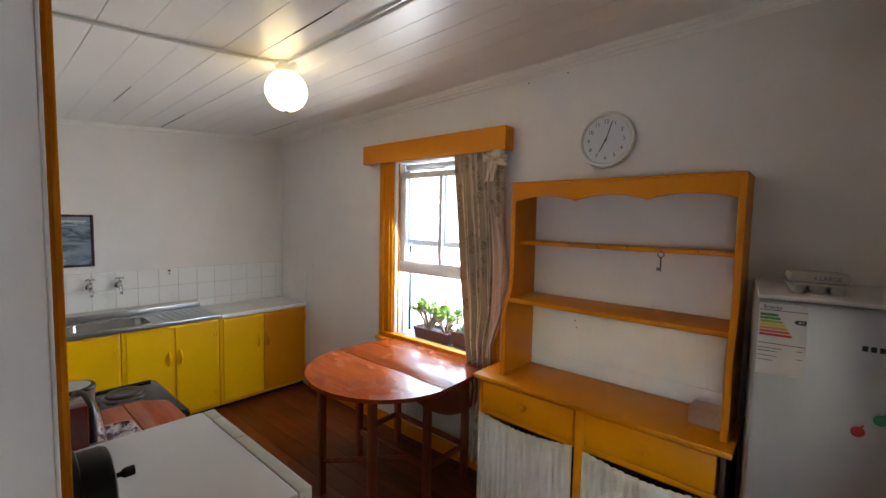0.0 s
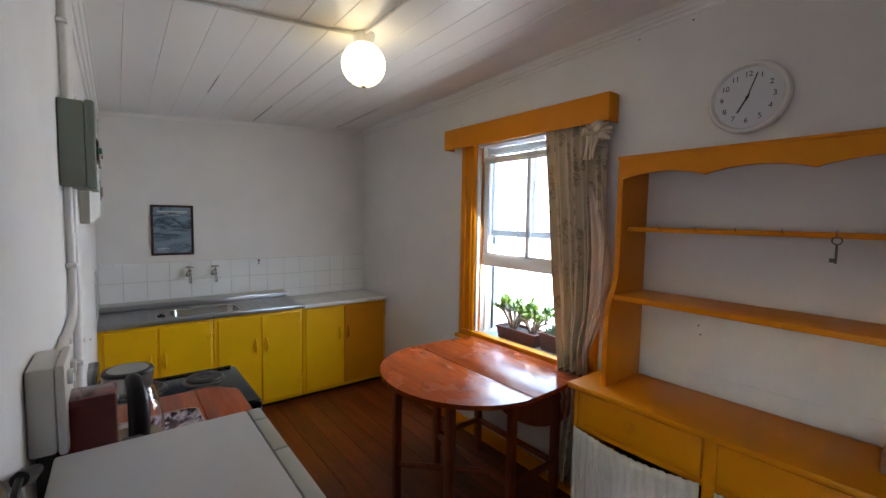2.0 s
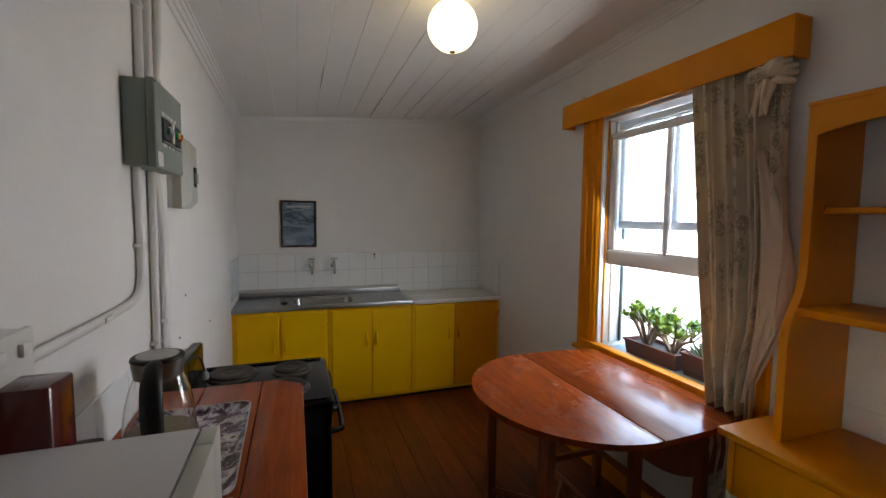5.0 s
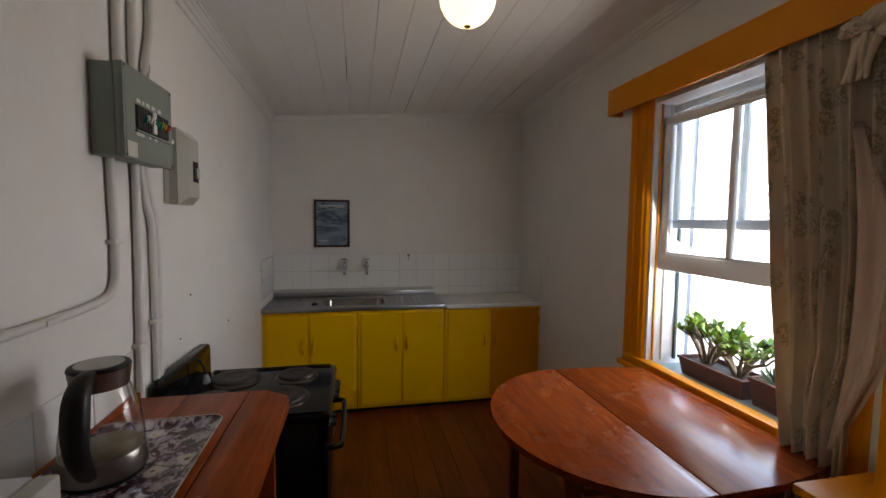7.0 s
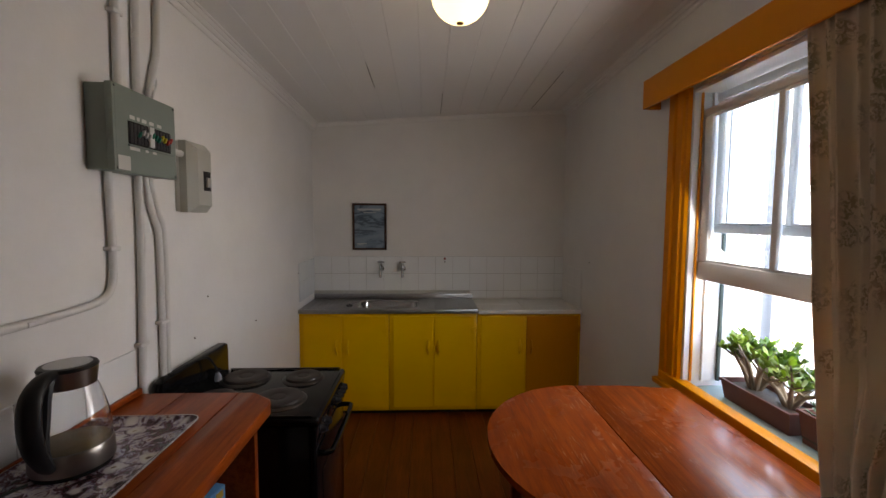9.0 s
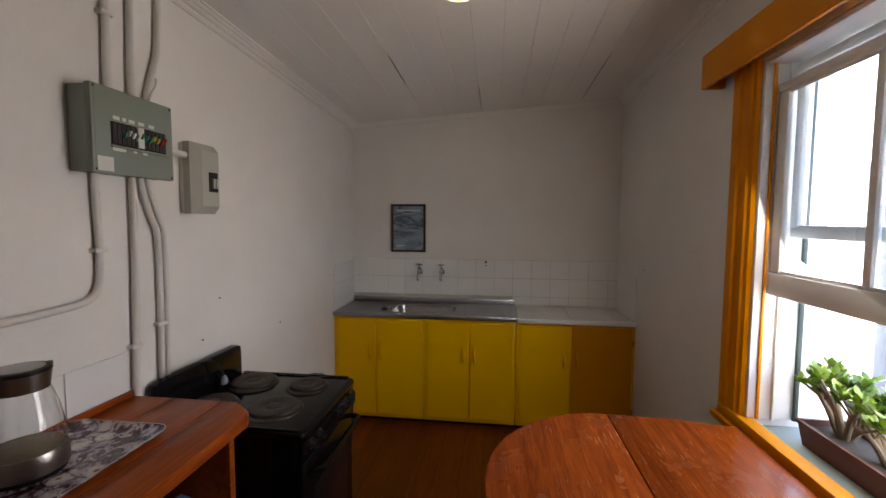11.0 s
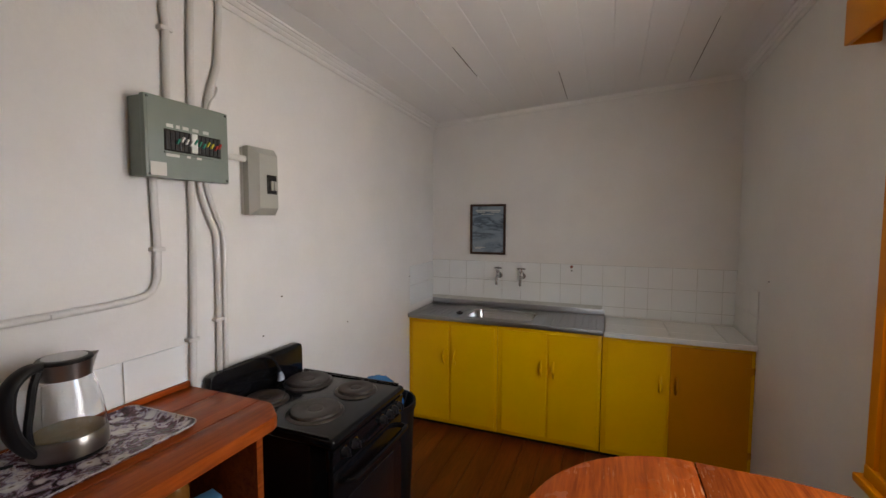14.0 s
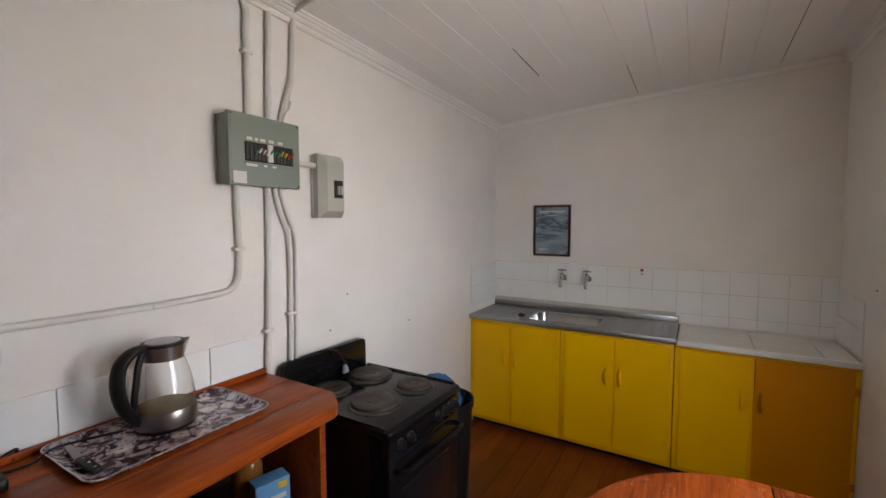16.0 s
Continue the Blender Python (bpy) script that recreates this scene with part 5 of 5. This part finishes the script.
mp_ = thing("mains_plug", "black moulded mains plug hanging behind the microwave", "plug", (3.33, 0.02, 1.2))
part("plug_body", tube(fresh(), [(3.40, 0.019, 1.300), (3.36, 0.019, 1.283), (3.25, 0.017, 1.240)], [0.010, 0.013, 0.008], 10), BLACK, mp_)
part("flex", tube(fresh(), smooth_path([(3.40, 0.019, 1.300), (3.44, 0.018, 1.29), (3.46, 0.016, 1.25), (3.45, 0.014, 1.18), (3.44, 0.012, 1.05)], 5), 0.0045, 8), BLACK, mp_)

CONDUIT = paint("white_painted_conduit", (0.70, 0.68, 0.65), 0.45, 0.08, 50, 0.1)


def conduit(pts, r=0.0115, y=None):
    yy = Y0 + r + 0.002 if y is None else y
    single("conduit", tube(fresh(), smooth_path([(x, yy, z) for x, z in pts], 6), r, 12), CONDUIT, "white painted electrical conduit fixed to the wall", "conduit", group="conduits on the wall")


conduit([(2.42, 1.72), (2.419, 1.62), (2.415, 1.5), (2.418, 1.41), (2.424, 1.37), (2.445, 1.338), (2.49, 1.322), (2.6, 1.315), (2.8, 1.313), (3.09, 1.315)])
conduit([(2.284, 1.72), (2.285, 1.5), (2.295, 1.2), (2.302, 1.05), (2.304, 0.98), (2.304, 0.4), (2.304, 0.01)], 0.0125)
conduit([(2.222, 1.72), (2.216, 1.68), (2.18, 1.59), (2.158, 1.54), (2.153, 1.4), (2.157, 1.15), (2.162, 0.96), (2.162, 0.6), (2.162, 0.02)])
conduit([(2.25, 1.72), (2.244, 1.68), (2.21, 1.58), (2.188, 1.53), (2.183, 1.4), (2.186, 1.15), (2.19, 0.96), (2.19, 0.6), (2.19, 0.02)])
conduit([(2.362, 1.97), (2.36, 2.1), (2.357, 2.22), (2.362, 2.3), (2.355, 2.37), (2.372, 2.42), (2.378, 2.46)], 0.0125)
conduit([(2.272, 1.97), (2.27, 2.1), (2.265, 2.25), (2.262, 2.34), (2.26, 2.41)], 0.0125)
conduit([(2.215, 1.97), (2.202, 2.03), (2.178, 2.11), (2.158, 2.17), (2.15, 2.25), (2.142, 2.36), (2.14, 2.43)], 0.0125)
single("conduit", tube(fresh(), smooth_path([(2.22, 0.03, 1.973), (2.205, 0.03, 2.02), (2.175, 0.02, 2.05), (2.16, 0.012, 2.075), (2.155, 0.006, 2.09)]), 0.004, 8), CONDUIT, "thin loose white wire end above the fuse box", "wire")
for x, z in ((2.418, 1.48), (2.302, 1.14), (2.187, 1.19), (2.36, 2.225), (2.70, 1.313)):
    single("conduit_clip", box_bm((x - 0.022, Y0, z - 0.007), (x + 0.022, Y0 + 0.028, z + 0.007), 0.003), CONDUIT, "small white painted conduit clip", "clip", group="conduit clips")

# ---- curtain ----
mat, nt, nodes, bs = nodes_of("cream_floral_curtain")
v = coords(nt)
vo = nt.nodes.new("ShaderNodeTexVoronoi")
vo.inputs["Scale"].default_value = 11.0
nt.links.new(v, vo.inputs["Vector"])
swirl = fbm(nt, v, 46.0, 4.0, 0.6, 1.5)
inside = ramp(nt, vo.outputs["Distance"], [(0.40, (1, 1, 1)), (0.50, (0, 0, 0))])
strokes = ramp(nt, swirl, [(0.44, (0, 0, 0)), (0.53, (1, 1, 1))])
mask = mix(nt, 1.0, inside, strokes, "MULTIPLY")
stripe = nt.nodes.new("ShaderNodeMapping")
stripe.inputs["Scale"].default_value = (1.0, 1.0, 0.12)
nt.links.new(v, stripe.inputs["Vector"])
mask = mix(nt, 1.0, mask, ramp(nt, fbm(nt, stripe.outputs["Vector"], 13.0, 1.0), [(0.42, (0, 0, 0)), (0.56, (0.75, 0.75, 0.75))]), "MULTIPLY")
ink = ramp(nt, fbm(nt, v, 7.0, 2.0), [(0.4, (0.20, 0.19, 0.08)), (0.6, (0.28, 0.19, 0.10))])
base = ramp(nt, fbm(nt, v, 3.0, 3.0), [(0.3, (0.80, 0.69, 0.53)), (0.7, (0.86, 0.76, 0.61))])
nt.links.new(mix(nt, mask, base, ink), bs.inputs["Base Color"])
bs.inputs["Roughness"].default_value = 0.9
bs.inputs["Sheen Weight"].default_value = 0.2
bump(nt, bs, fbm(nt, v, 400.0, 2.0), 0.2, 0.0005)
FLOWERS = mat
thin = nt.nodes.new("ShaderNodeBsdfTranslucent")
thin.inputs["Color"].default_value = (0.66, 0.43, 0.19, 1)
cloth_mix = nt.nodes.new("ShaderNodeMixShader")
cloth_mix.inputs[0].default_value = 0.25
nt.links.new(bs.outputs[0], cloth_mix.inputs[1])
nt.links.new(thin.outputs[0], cloth_mix.inputs[2])
nt.links.new(cloth_mix.outputs[0], nodes["Material Output"].inputs["Surface"])
mat, nt, nodes, bs = nodes_of("peach_curtain_lining")
v = coords(nt)
nt.links.new(ramp(nt, fbm(nt, v, 3.0, 3.0), [(0.3, (0.60, 0.46, 0.36)), (0.7, (0.68, 0.54, 0.43))]), bs.inputs["Base Color"])
bs.inputs["Roughness"].default_value = 0.9
LINING = mat


def along(edge, h):
    """The edge's x at a height, eased between its given heights."""
    for (ha, a), (hb, b) in zip(edge, edge[1:]):
        if h >= hb:
            q = min(1, max(0, (ha - h) / (ha - hb)))
            return a + (b - a) * q
    return edge[-1][1]


def window_curtain(left, right, y, z0, z1, folds, depth, seed, cols=130, rows=40):
    """A heavy curtain, gathered at the pelmet and spreading downwards, as a closed thin sheet."""
    rnd = random.Random(seed)
    ph = [rnd.uniform(0, 6.28) for _ in range(8)]
    bm = fresh()
    sheets = []
    for side in (0, 1):
        g = []
        for r in range(rows + 1):
            w = r / rows
            h = z1 + (z0 - z1) * w
            xa, xb = along(left, h), along(right, h)
            row = []
            for c in range(cols + 1):
                u = c / cols
                a = folds * 2 * pi * (u + 0.02 * sin(3 * w + ph[0]))
                d = depth * (0.75 + 0.45 * sin(pi * w)) * (0.75 * sin(a + ph[1] + 0.6 * sin(2.2 * w + ph[2])) + 0.3 * sin(0.53 * a + ph[3] + 1.4 * w) + 0.16 * sin(2.3 * a + ph[4] + w) + 0.08 * sin(5.1 * a + ph[5]))
                row.append(bm.verts.new((xa + (xb - xa) * u + 0.006 * sin(a + ph[6]), y + d + 0.002 * side, z1 + (z0 + 0.012 * sin(a + ph[7]) - z1) * w)))
            g.append(row)
        sheets.append(g)
    for g in sheets:
        for r in range(rows):
            for c in range(cols):
                bm.faces.new((g[r][c], g[r][c + 1], g[r + 1][c + 1], g[r + 1][c]))
    f, k = sheets
    for r in range(rows):
        for c in (0, cols):
            bm.faces.new((f[r][c], f[r + 1][c], k[r + 1][c], k[r][c]))
    for c in range(cols):
        for r in (0, rows):
            bm.faces.new((f[r][c], f[r][c + 1], k[r][c + 1], k[r][c]))
    return bm


cu = thing("window_curtain", "cream floral lined curtain gathered beside the window", "curtain", (2.66, 2.19, 0.1))
part("fabric", window_curtain(((2.2, 2.474), (1.75, 2.526), (1.34, 2.568), (0.77, 2.648), (0.62, 2.678), (0.1, 2.58)), ((2.2, 2.875), (1.8, 2.89), (1.48, 2.915), (1.15, 2.90), (0.94, 2.83), (0.1, 2.81)), 2.19, 0.10, 2.20, 8.5, 0.040, 11), FLOWERS, cu, angle=180)
rnd = random.Random(3)
for k in range(10):
    a = radians(-25 + 22 * k)
    p = [(2.845 + (0.012 + 0.018 * j) * cos(a) + rnd.uniform(-0.006, 0.006), 2.142 + 0.012 * sin(k * 1.3) - 0.022 * sin(pi * j / 4), 2.105 + (0.010 + 0.013 * j) * sin(a) * (1.0 if sin(a) > 0 else 1.4)) for j in range(5)]
    part("tie_fold", tube(fresh(), smooth_path(p, 4), [0.007 + 0.010 * sin(pi * q / 16) for q in range(17)], 8), FLOWERS, cu)
for k in range(5):
    p = [(2.80 + 0.014 * k - 0.006 * j, 2.138 + 0.008 * sin(k * 2.1 + j), 2.10 - 0.032 * j) for j in range(5)]
    part("tie_fold", tube(fresh(), smooth_path(p, 4), [0.013 - 0.0005 * q for q in range(17)], 8), FLOWERS, cu)


def turned_lining():
    """The lining, folded outwards along the curtain's outer edge; widest in the middle."""
    bm = fresh()
    g = []
    for side in (0, 1):
        sheet = []
        for r in range(31):
            w = r / 30
            wide = 0.012 + 0.085 * sin(pi * w) ** 1.5
            row = []
            for c in range(13):
                u = c / 12
                row.append(bm.verts.new((2.80 + 0.05 * sin(pi * w) - 0.01 + wide * u, 2.158 - 0.018 * sin(pi * u) * sin(pi * w) - 0.012 * sin(2.5 * pi * u + 3 * w) * sin(pi * w) + 0.03 * u + 0.002 * side, 1.86 - 1.02 * w)))
            sheet.append(row)
        g.append(sheet)
    for sheet in g:
        for r in range(30):
            for c in range(12):
                bm.faces.new((sheet[r][c], sheet[r][c + 1], sheet[r + 1][c + 1], sheet[r + 1][c]))
    f, k = g
    for r in range(30):
        for c in (0, 12):
            bm.faces.new((f[r][c], f[r + 1][c], k[r + 1][c], k[r][c]))
    for c in range(12):
        for r in (0, 30):
            bm.faces.new((f[r][c], f[r][c + 1], k[r][c + 1], k[r][c]))
    return bm


part("lining", turned_lining(), LINING, cu, "peach lining turned outwards", angle=180)

# ---- plants on the outer sill ----
SOIL = paint("dry_soil", (0.07, 0.055, 0.04), 0.95, 0.4, 60, 0.9)


def planter(x0, x1, y0, y1, z0, z1, label):
    t = thing("planter_box", label, "planter", ((x0 + x1) / 2, (y0 + y1) / 2, z0), group="planters on the window sill")
    b = fresh()
    loops = []
    for dx, z in ((0.012, z0), (0.0, z1), (-0.006, z1), (-0.006, z1 + 0.012), (0.006, z1 + 0.012), (0.008, z1 - 0.02), (0.018, z0 + 0.01)):
        loops.append([b.verts.new(p) for p in ((x0 + dx, y0 + dx, z), (x1 - dx, y0 + dx, z), (x1 - dx, y1 - dx, z), (x0 + dx, y1 - dx, z))])
    b.faces.new(loops[0])
    for p, q in zip(loops, loops[1:]):
        for k in range(4):
            b.faces.new((p[k], p[(k + 1) % 4], q[(k + 1) % 4], q[k]))
    b.faces.new(loops[-1])
    part("trough", b, TERRACOTTA, t)
    part("soil", box_bm((x0 + 0.009, y0 + 0.009, z0 + 0.02), (x1 - 0.009, y1 - 0.009, z1 - 0.008)), SOIL, t)
    return t


planter(1.93, 2.30, 2.36, 2.52, 0.766, 0.845, "long dark brown clay planter on the window sill")
planter(2.325, 2.66, 2.37, 2.53, 0.766, 0.875, "reddish brown clay planter on the window sill")
mat, nt, nodes, bs = nodes_of("jade_leaf")
rnd_node = nt.nodes.new("ShaderNodeNewGeometry")
nt.links.new(ramp(nt, rnd_node.outputs["Random Per Island"], [(0.0, (0.09, 0.16, 0.025)), (0.5, (0.22, 0.33, 0.05)), (1.0, (0.38, 0.43, 0.10))]), bs.inputs["Base Color"])
bs.inputs["Roughness"].default_value = 0.35
trans = nt.nodes.new("ShaderNodeBsdfTranslucent")
trans.inputs["Color"].default_value = (0.34, 0.48, 0.06, 1)
both = nt.nodes.new("ShaderNodeMixShader")
both.inputs[0].default_value = 0.45
nt.links.new(bs.outputs[0], both.inputs[1])
nt.links.new(trans.outputs[0], both.inputs[2])
nt.links.new(both.outputs[0], nodes["Material Output"].inputs["Surface"])
JADE = mat
BARK = paint("grey_brown_stem", (0.2, 0.15, 0.10), 0.8, 0.2, 60, 0.4)
SPIKE = paint("grey_green_succulent", (0.09, 0.15, 0.08), 0.5, 0.2, 30, 0.1)


def leaf_mesh(bm, base, direction, length, width, thick, rnd):
    d = Vector(direction).normalized()
    side = d.cross(Vector((rnd.uniform(-0.3, 0.3), rnd.uniform(-0.3, 0.3), 1))).normalized()
    up = side.cross(d)
    rows = []
    for s, w in ((0.0, 0.15), (0.3, 0.7), (0.65, 1.0), (0.9, 0.6)):
        c = Vector(base) + d * length * s + up * (0.25 * length * s * s)
        rows.append([bm.verts.new(c + side * width * w * 0.5), bm.verts.new(c + up * thick), bm.verts.new(c - side * width * w * 0.5), bm.verts.new(c - up * thick * 0.6)])
    tip = bm.verts.new(Vector(base) + d * length + up * 0.27 * length)
    for a, b in zip(rows, rows[1:]):
        for k in range(4):
            bm.faces.new((a[k], a[(k + 1) % 4], b[(k + 1) % 4], b[k]))
    for k in range(4):
        bm.faces.new((rows[-1][k], rows[-1][(k + 1) % 4], tip))


def jade_plant(at, height, spread, seed, stems, label):
    rnd = random.Random(seed)
    t = thing("jade_plant", label, "plant", at)
    leaves = fresh()
    for s in range(stems):
        a = 2 * pi * s / stems + rnd.uniform(-0.4, 0.4)
        out = spread * rnd.uniform(0.35, 0.8)
        p0 = Vector(at) + Vector((0.02 * cos(a), 0.012 * sin(a), 0))
        p1 = p0 + Vector((out * 0.35 * cos(a), out * 0.2 * sin(a), height * 0.4))
        p2 = p1 + Vector((out * 0.5 * cos(a), out * 0.25 * sin(a), height * rnd.uniform(0.2, 0.35)))
        part("stem", tube(fresh(), smooth_path([p0, p1, p2], 4), [0.010, 0.0098, 0.0095, 0.009, 0.0085, 0.008, 0.007, 0.006, 0.005], 8), BARK, t)
        for q in range(5):
            b = rnd.uniform(0, 2 * pi)
            start = p1.lerp(p2, 0.1 + 0.22 * q)
            tip = start + Vector((0.075 * cos(b), 0.045 * sin(b), 0.03 + 0.06 * rnd.random()))
            part("twig", tube(fresh(), [start, start.lerp(tip, 0.6), tip], [0.005, 0.004, 0.003], 6), BARK, t)
            for j in range(11):
                c = rnd.uniform(0, 2 * pi)
                leaf_mesh(leaves, start.lerp(tip, 0.5 + 0.5 * rnd.random()), (cos(c), sin(c), rnd.uniform(0.1, 1.1)), rnd.uniform(0.028, 0.046), rnd.uniform(0.016, 0.025), 0.0018, rnd)
    part("leaves", leaves, JADE, t, "fleshy bright green leaves")
    return t


jade_plant((2.02, 2.45, 0.836), 0.21, 0.23, 2, 9, "jade plant with fleshy bright green leaves in planter")
jade_plant((2.20, 2.45, 0.836), 0.17, 0.2, 8, 7, "smaller jade plant with pale green leaves in planter")
sp = thing("spiky_succulent", "dark grey-green spiky succulent rosettes in planter", "plant", (2.48, 2.45, 0.866))
rnd = random.Random(6)
for cx, cy in ((2.40, 2.44), (2.50, 2.46), (2.58, 2.43)):
    ros = fresh()
    for j in range(34):
        a, e = rnd.uniform(0, 2 * pi), rnd.uniform(0.2, 1.4)
        leaf_mesh(ros, (cx + 0.008 * cos(a), cy + 0.008 * sin(a), 0.866), (cos(a) * cos(e), sin(a) * cos(e), sin(e)), rnd.uniform(0.06, 0.10), 0.013, 0.004, rnd)
    part("rosette", ros, SPIKE, sp)

# ---- outside ----
single("ground", box_bm((-300, -300, -0.5), (300, 300, -0.35)), paint("pale_concrete_yard", (0.36, 0.34, 0.31), 0.9, 0.2, 12, 0.3), "pale concrete yard and street round the house", kind="structure")
nb = thing("neighbour_building", "white rendered building across the yard under a grey hipped roof", "building", (0.0, 9.0, -0.35))
RENDER = paint("white_render", (0.72, 0.72, 0.70), 0.8, 0.08, 20, 0.2)
part("wall", box_bm((-6.5, 8.5, -0.35), (7.0, 14.0, 2.25)), RENDER, nb)
roof = fresh()
eave = [roof.verts.new(p) for p in ((-6.8, 8.2, 2.25), (7.3, 8.2, 2.25), (7.3, 14.3, 2.25), (-6.8, 14.3, 2.25))]
ridge = [roof.verts.new(p) for p in ((-3.9, 11.2, 4.6), (4.4, 11.2, 4.6))]
for f in ((eave[0], eave[1], ridge[1], ridge[0]), (eave[1], eave[2], ridge[1]), (eave[2], eave[3], ridge[0], ridge[1]), (eave[3], eave[0], ridge[0]), (eave[0], eave[3], eave[2], eave[1])):
    roof.faces.new(f)
part("roof", roof, paint("grey_brown_slate", (0.16, 0.145, 0.14), 0.7, 0.2, 10, 0.3), nb, smooth=False)
part("fascia", box_bm((-6.8, 8.17, 2.13), (7.3, 8.2, 2.25), 0.004), TRIMW, nb)
WIN = paint("grey_window_glass", (0.18, 0.20, 0.22), 0.1, 0.1, 10, 0)
for x in (-5.6, -4.2, -2.6, -0.9, 0.8):
    w = part("window", box_bm((x, 8.47, 0.75), (x + 1.05, 8.498, 1.78), 0.01), TRIMW, nb)
    part("pane", box_bm((x + 0.07, 8.46, 0.82), (x + 0.49, 8.469, 1.71)), WIN, w)
    part("pane", box_bm((x + 0.56, 8.46, 0.82), (x + 0.98, 8.469, 1.71)), WIN, w)
single("street_pole", tube(fresh(), [(-1.2, 5.2, -0.35), (-1.2, 5.2, 5.5)], 0.055, 14), paint("dark_blue_grey_metal_pole", (0.05, 0.06, 0.075), 0.5, 0.2), "dark blue-grey metal pole standing in the yard", "pole")
single("drain_pipe", tube(fresh(), [(-1.62, 5.7, -0.35), (-1.62, 5.7, 5.2)], 0.04, 12), paint("rust_stained_pale_pipe", (0.55, 0.48, 0.40), 0.6, 0.3, 14, 0.2, dirt=(0.25, 0.14, 0.08)), "pale rust-stained pipe standing behind the pole", "pipe")
rl = thing("white_railing", "white painted metal railing across the yard", "railing", (-1.5, 7.0, -0.35))
part("base_wall", box_bm((-4.6, 6.95, -0.35), (1.6, 7.10, 0.85), 0.01), RENDER, rl)
part("rail", box_bm((-4.6, 7.0, 1.71), (1.6, 7.05, 1.76), 0.01), TRIMW, rl)
part("rail", box_bm((-4.6, 7.0, 0.93), (1.6, 7.05, 0.97), 0.01), TRIMW, rl)
for k in range(52):
    part("baluster", box_bm((-4.58 + 0.12 * k, 7.012, 0.85), (-4.55 + 0.12 * k, 7.038, 1.72)), TRIMW, rl, smooth=False)
hill = fresh()
hn = 40
rowsv = []
for r in range(9):
    rowsv.append([hill.verts.new((-90 + 4.5 * c, 60 + 10 * r, -0.7 + 22 * sin(pi * min(1, r / 8) / 2) * (0.45 + 0.55 * sin(0.11 * c + 0.6) ** 2) + 1.2 * sin(c * 1.7 + r * 2.3))) for c in range(hn + 1)])
for a, b in zip(rowsv, rowsv[1:]):
    for c in range(hn):
        hill.faces.new((a[c], a[c + 1], b[c + 1], b[c]))
single("backdrop_hill", hill, paint("hazy_scrub_hill", (0.32, 0.27, 0.24), 0.95, 0.25, 3, 0.3), "hazy reddish scrub hillside in the distance", kind="structure")

# ---- wall tiles ----
def tile_row(parent, axis, fixed, starts, z0, h, w_last, thick, material):
    for a, b in zip(starts, starts[1:]):
        if axis == "y":
            bm = box_bm((fixed, a + 0.0012, z0 + 0.0012), (fixed + thick, b - 0.0012, z0 + h - 0.0012), 0.0012, 1)
        else:
            bm = box_bm((a + 0.0012, fixed, z0 + 0.0012), (b - 0.0012, fixed + thick, z0 + h - 0.0012), 0.0012, 1)
        mid = Vector([sum(v.co[k] for v in bm.verts) / len(bm.verts) for k in range(3)])
        tip = Matrix.Rotation(radians(random.uniform(-0.45, 0.45)), 4, "Z") @ Matrix.Rotation(radians(random.uniform(-0.45, 0.45)), 4, "Y" if axis == "y" else "X")
        bm.transform(Matrix.Translation(mid) @ tip @ Matrix.Translation(-mid))
        part("tile", bm, material, parent, smooth=False)


random.seed(21)
tw_ = tagged(new("wall_tiles_sink"), "two rows of white glazed tiles above the sink", kind="structure")
part("grout_bed", box_bm((0.0, Y0, 0.868), (0.004, Y1, 1.245)), GROUT, tw_, smooth=False)
ys = [Y0 + 0.001 + 0.1545 * k for k in range(15)] + [Y1 - 0.001]
tile_row(tw_, "y", 0.0035, ys, 1.09, 0.154, 0, 0.005, TILE)
tile_row(tw_, "y", 0.0035, ys, 0.936, 0.153, 0, 0.005, TILE)
tile_row(tw_, "y", 0.0035, [y for y in ys if y > 1.35], 0.868, 0.067, 0, 0.0045, TILE)
tile_row(tw_, "x", Y0 + 0.0005, [0.01, 0.155, 0.31, 0.465], 1.075, 0.154, 0, 0.006, TILE)
tile_row(tw_, "x", Y0 + 0.0005, [0.01, 0.155, 0.31, 0.465], 0.92, 0.154, 0, 0.006, TILE)
for k in range(3):
    a = 0.01 + 0.155 * k
    for z in (0.866, 1.021):
        part("tile", box_bm((a, Y1 - 0.0065, z), (a + 0.1525, Y1 - 0.0005, z + 0.1525), 0.0012, 1), WALL, tw_, smooth=False)
ts_ = tagged(new("wall_tiles_worktop"), "single row of white tiles behind the wooden worktop", kind="structure")
tile_row(ts_, "x", Y0 + 0.0005, [2.325 + 0.2125 * k for k in range(8)], 0.975, 0.152, 0, 0.006, TILE)

# ---- floorboards ----
random.seed(7)
fb = tagged(new("floor_boards"), "red-brown stained and polished wooden floorboards", kind="structure")
y = 0.344 - 0.139 * 3
while y < Y1:
    y1 = min(y + 0.139, Y1)
    y0 = max(y, Y0)
    j = random.uniform(-0.0012, 0.0)
    part("floorboard", box_bm((0.0, y0 + 0.0005, -0.02), (X1, y1 - 0.0005, j), 0.0018, 1), BOARDS, fb, smooth=False)
    y += 0.139
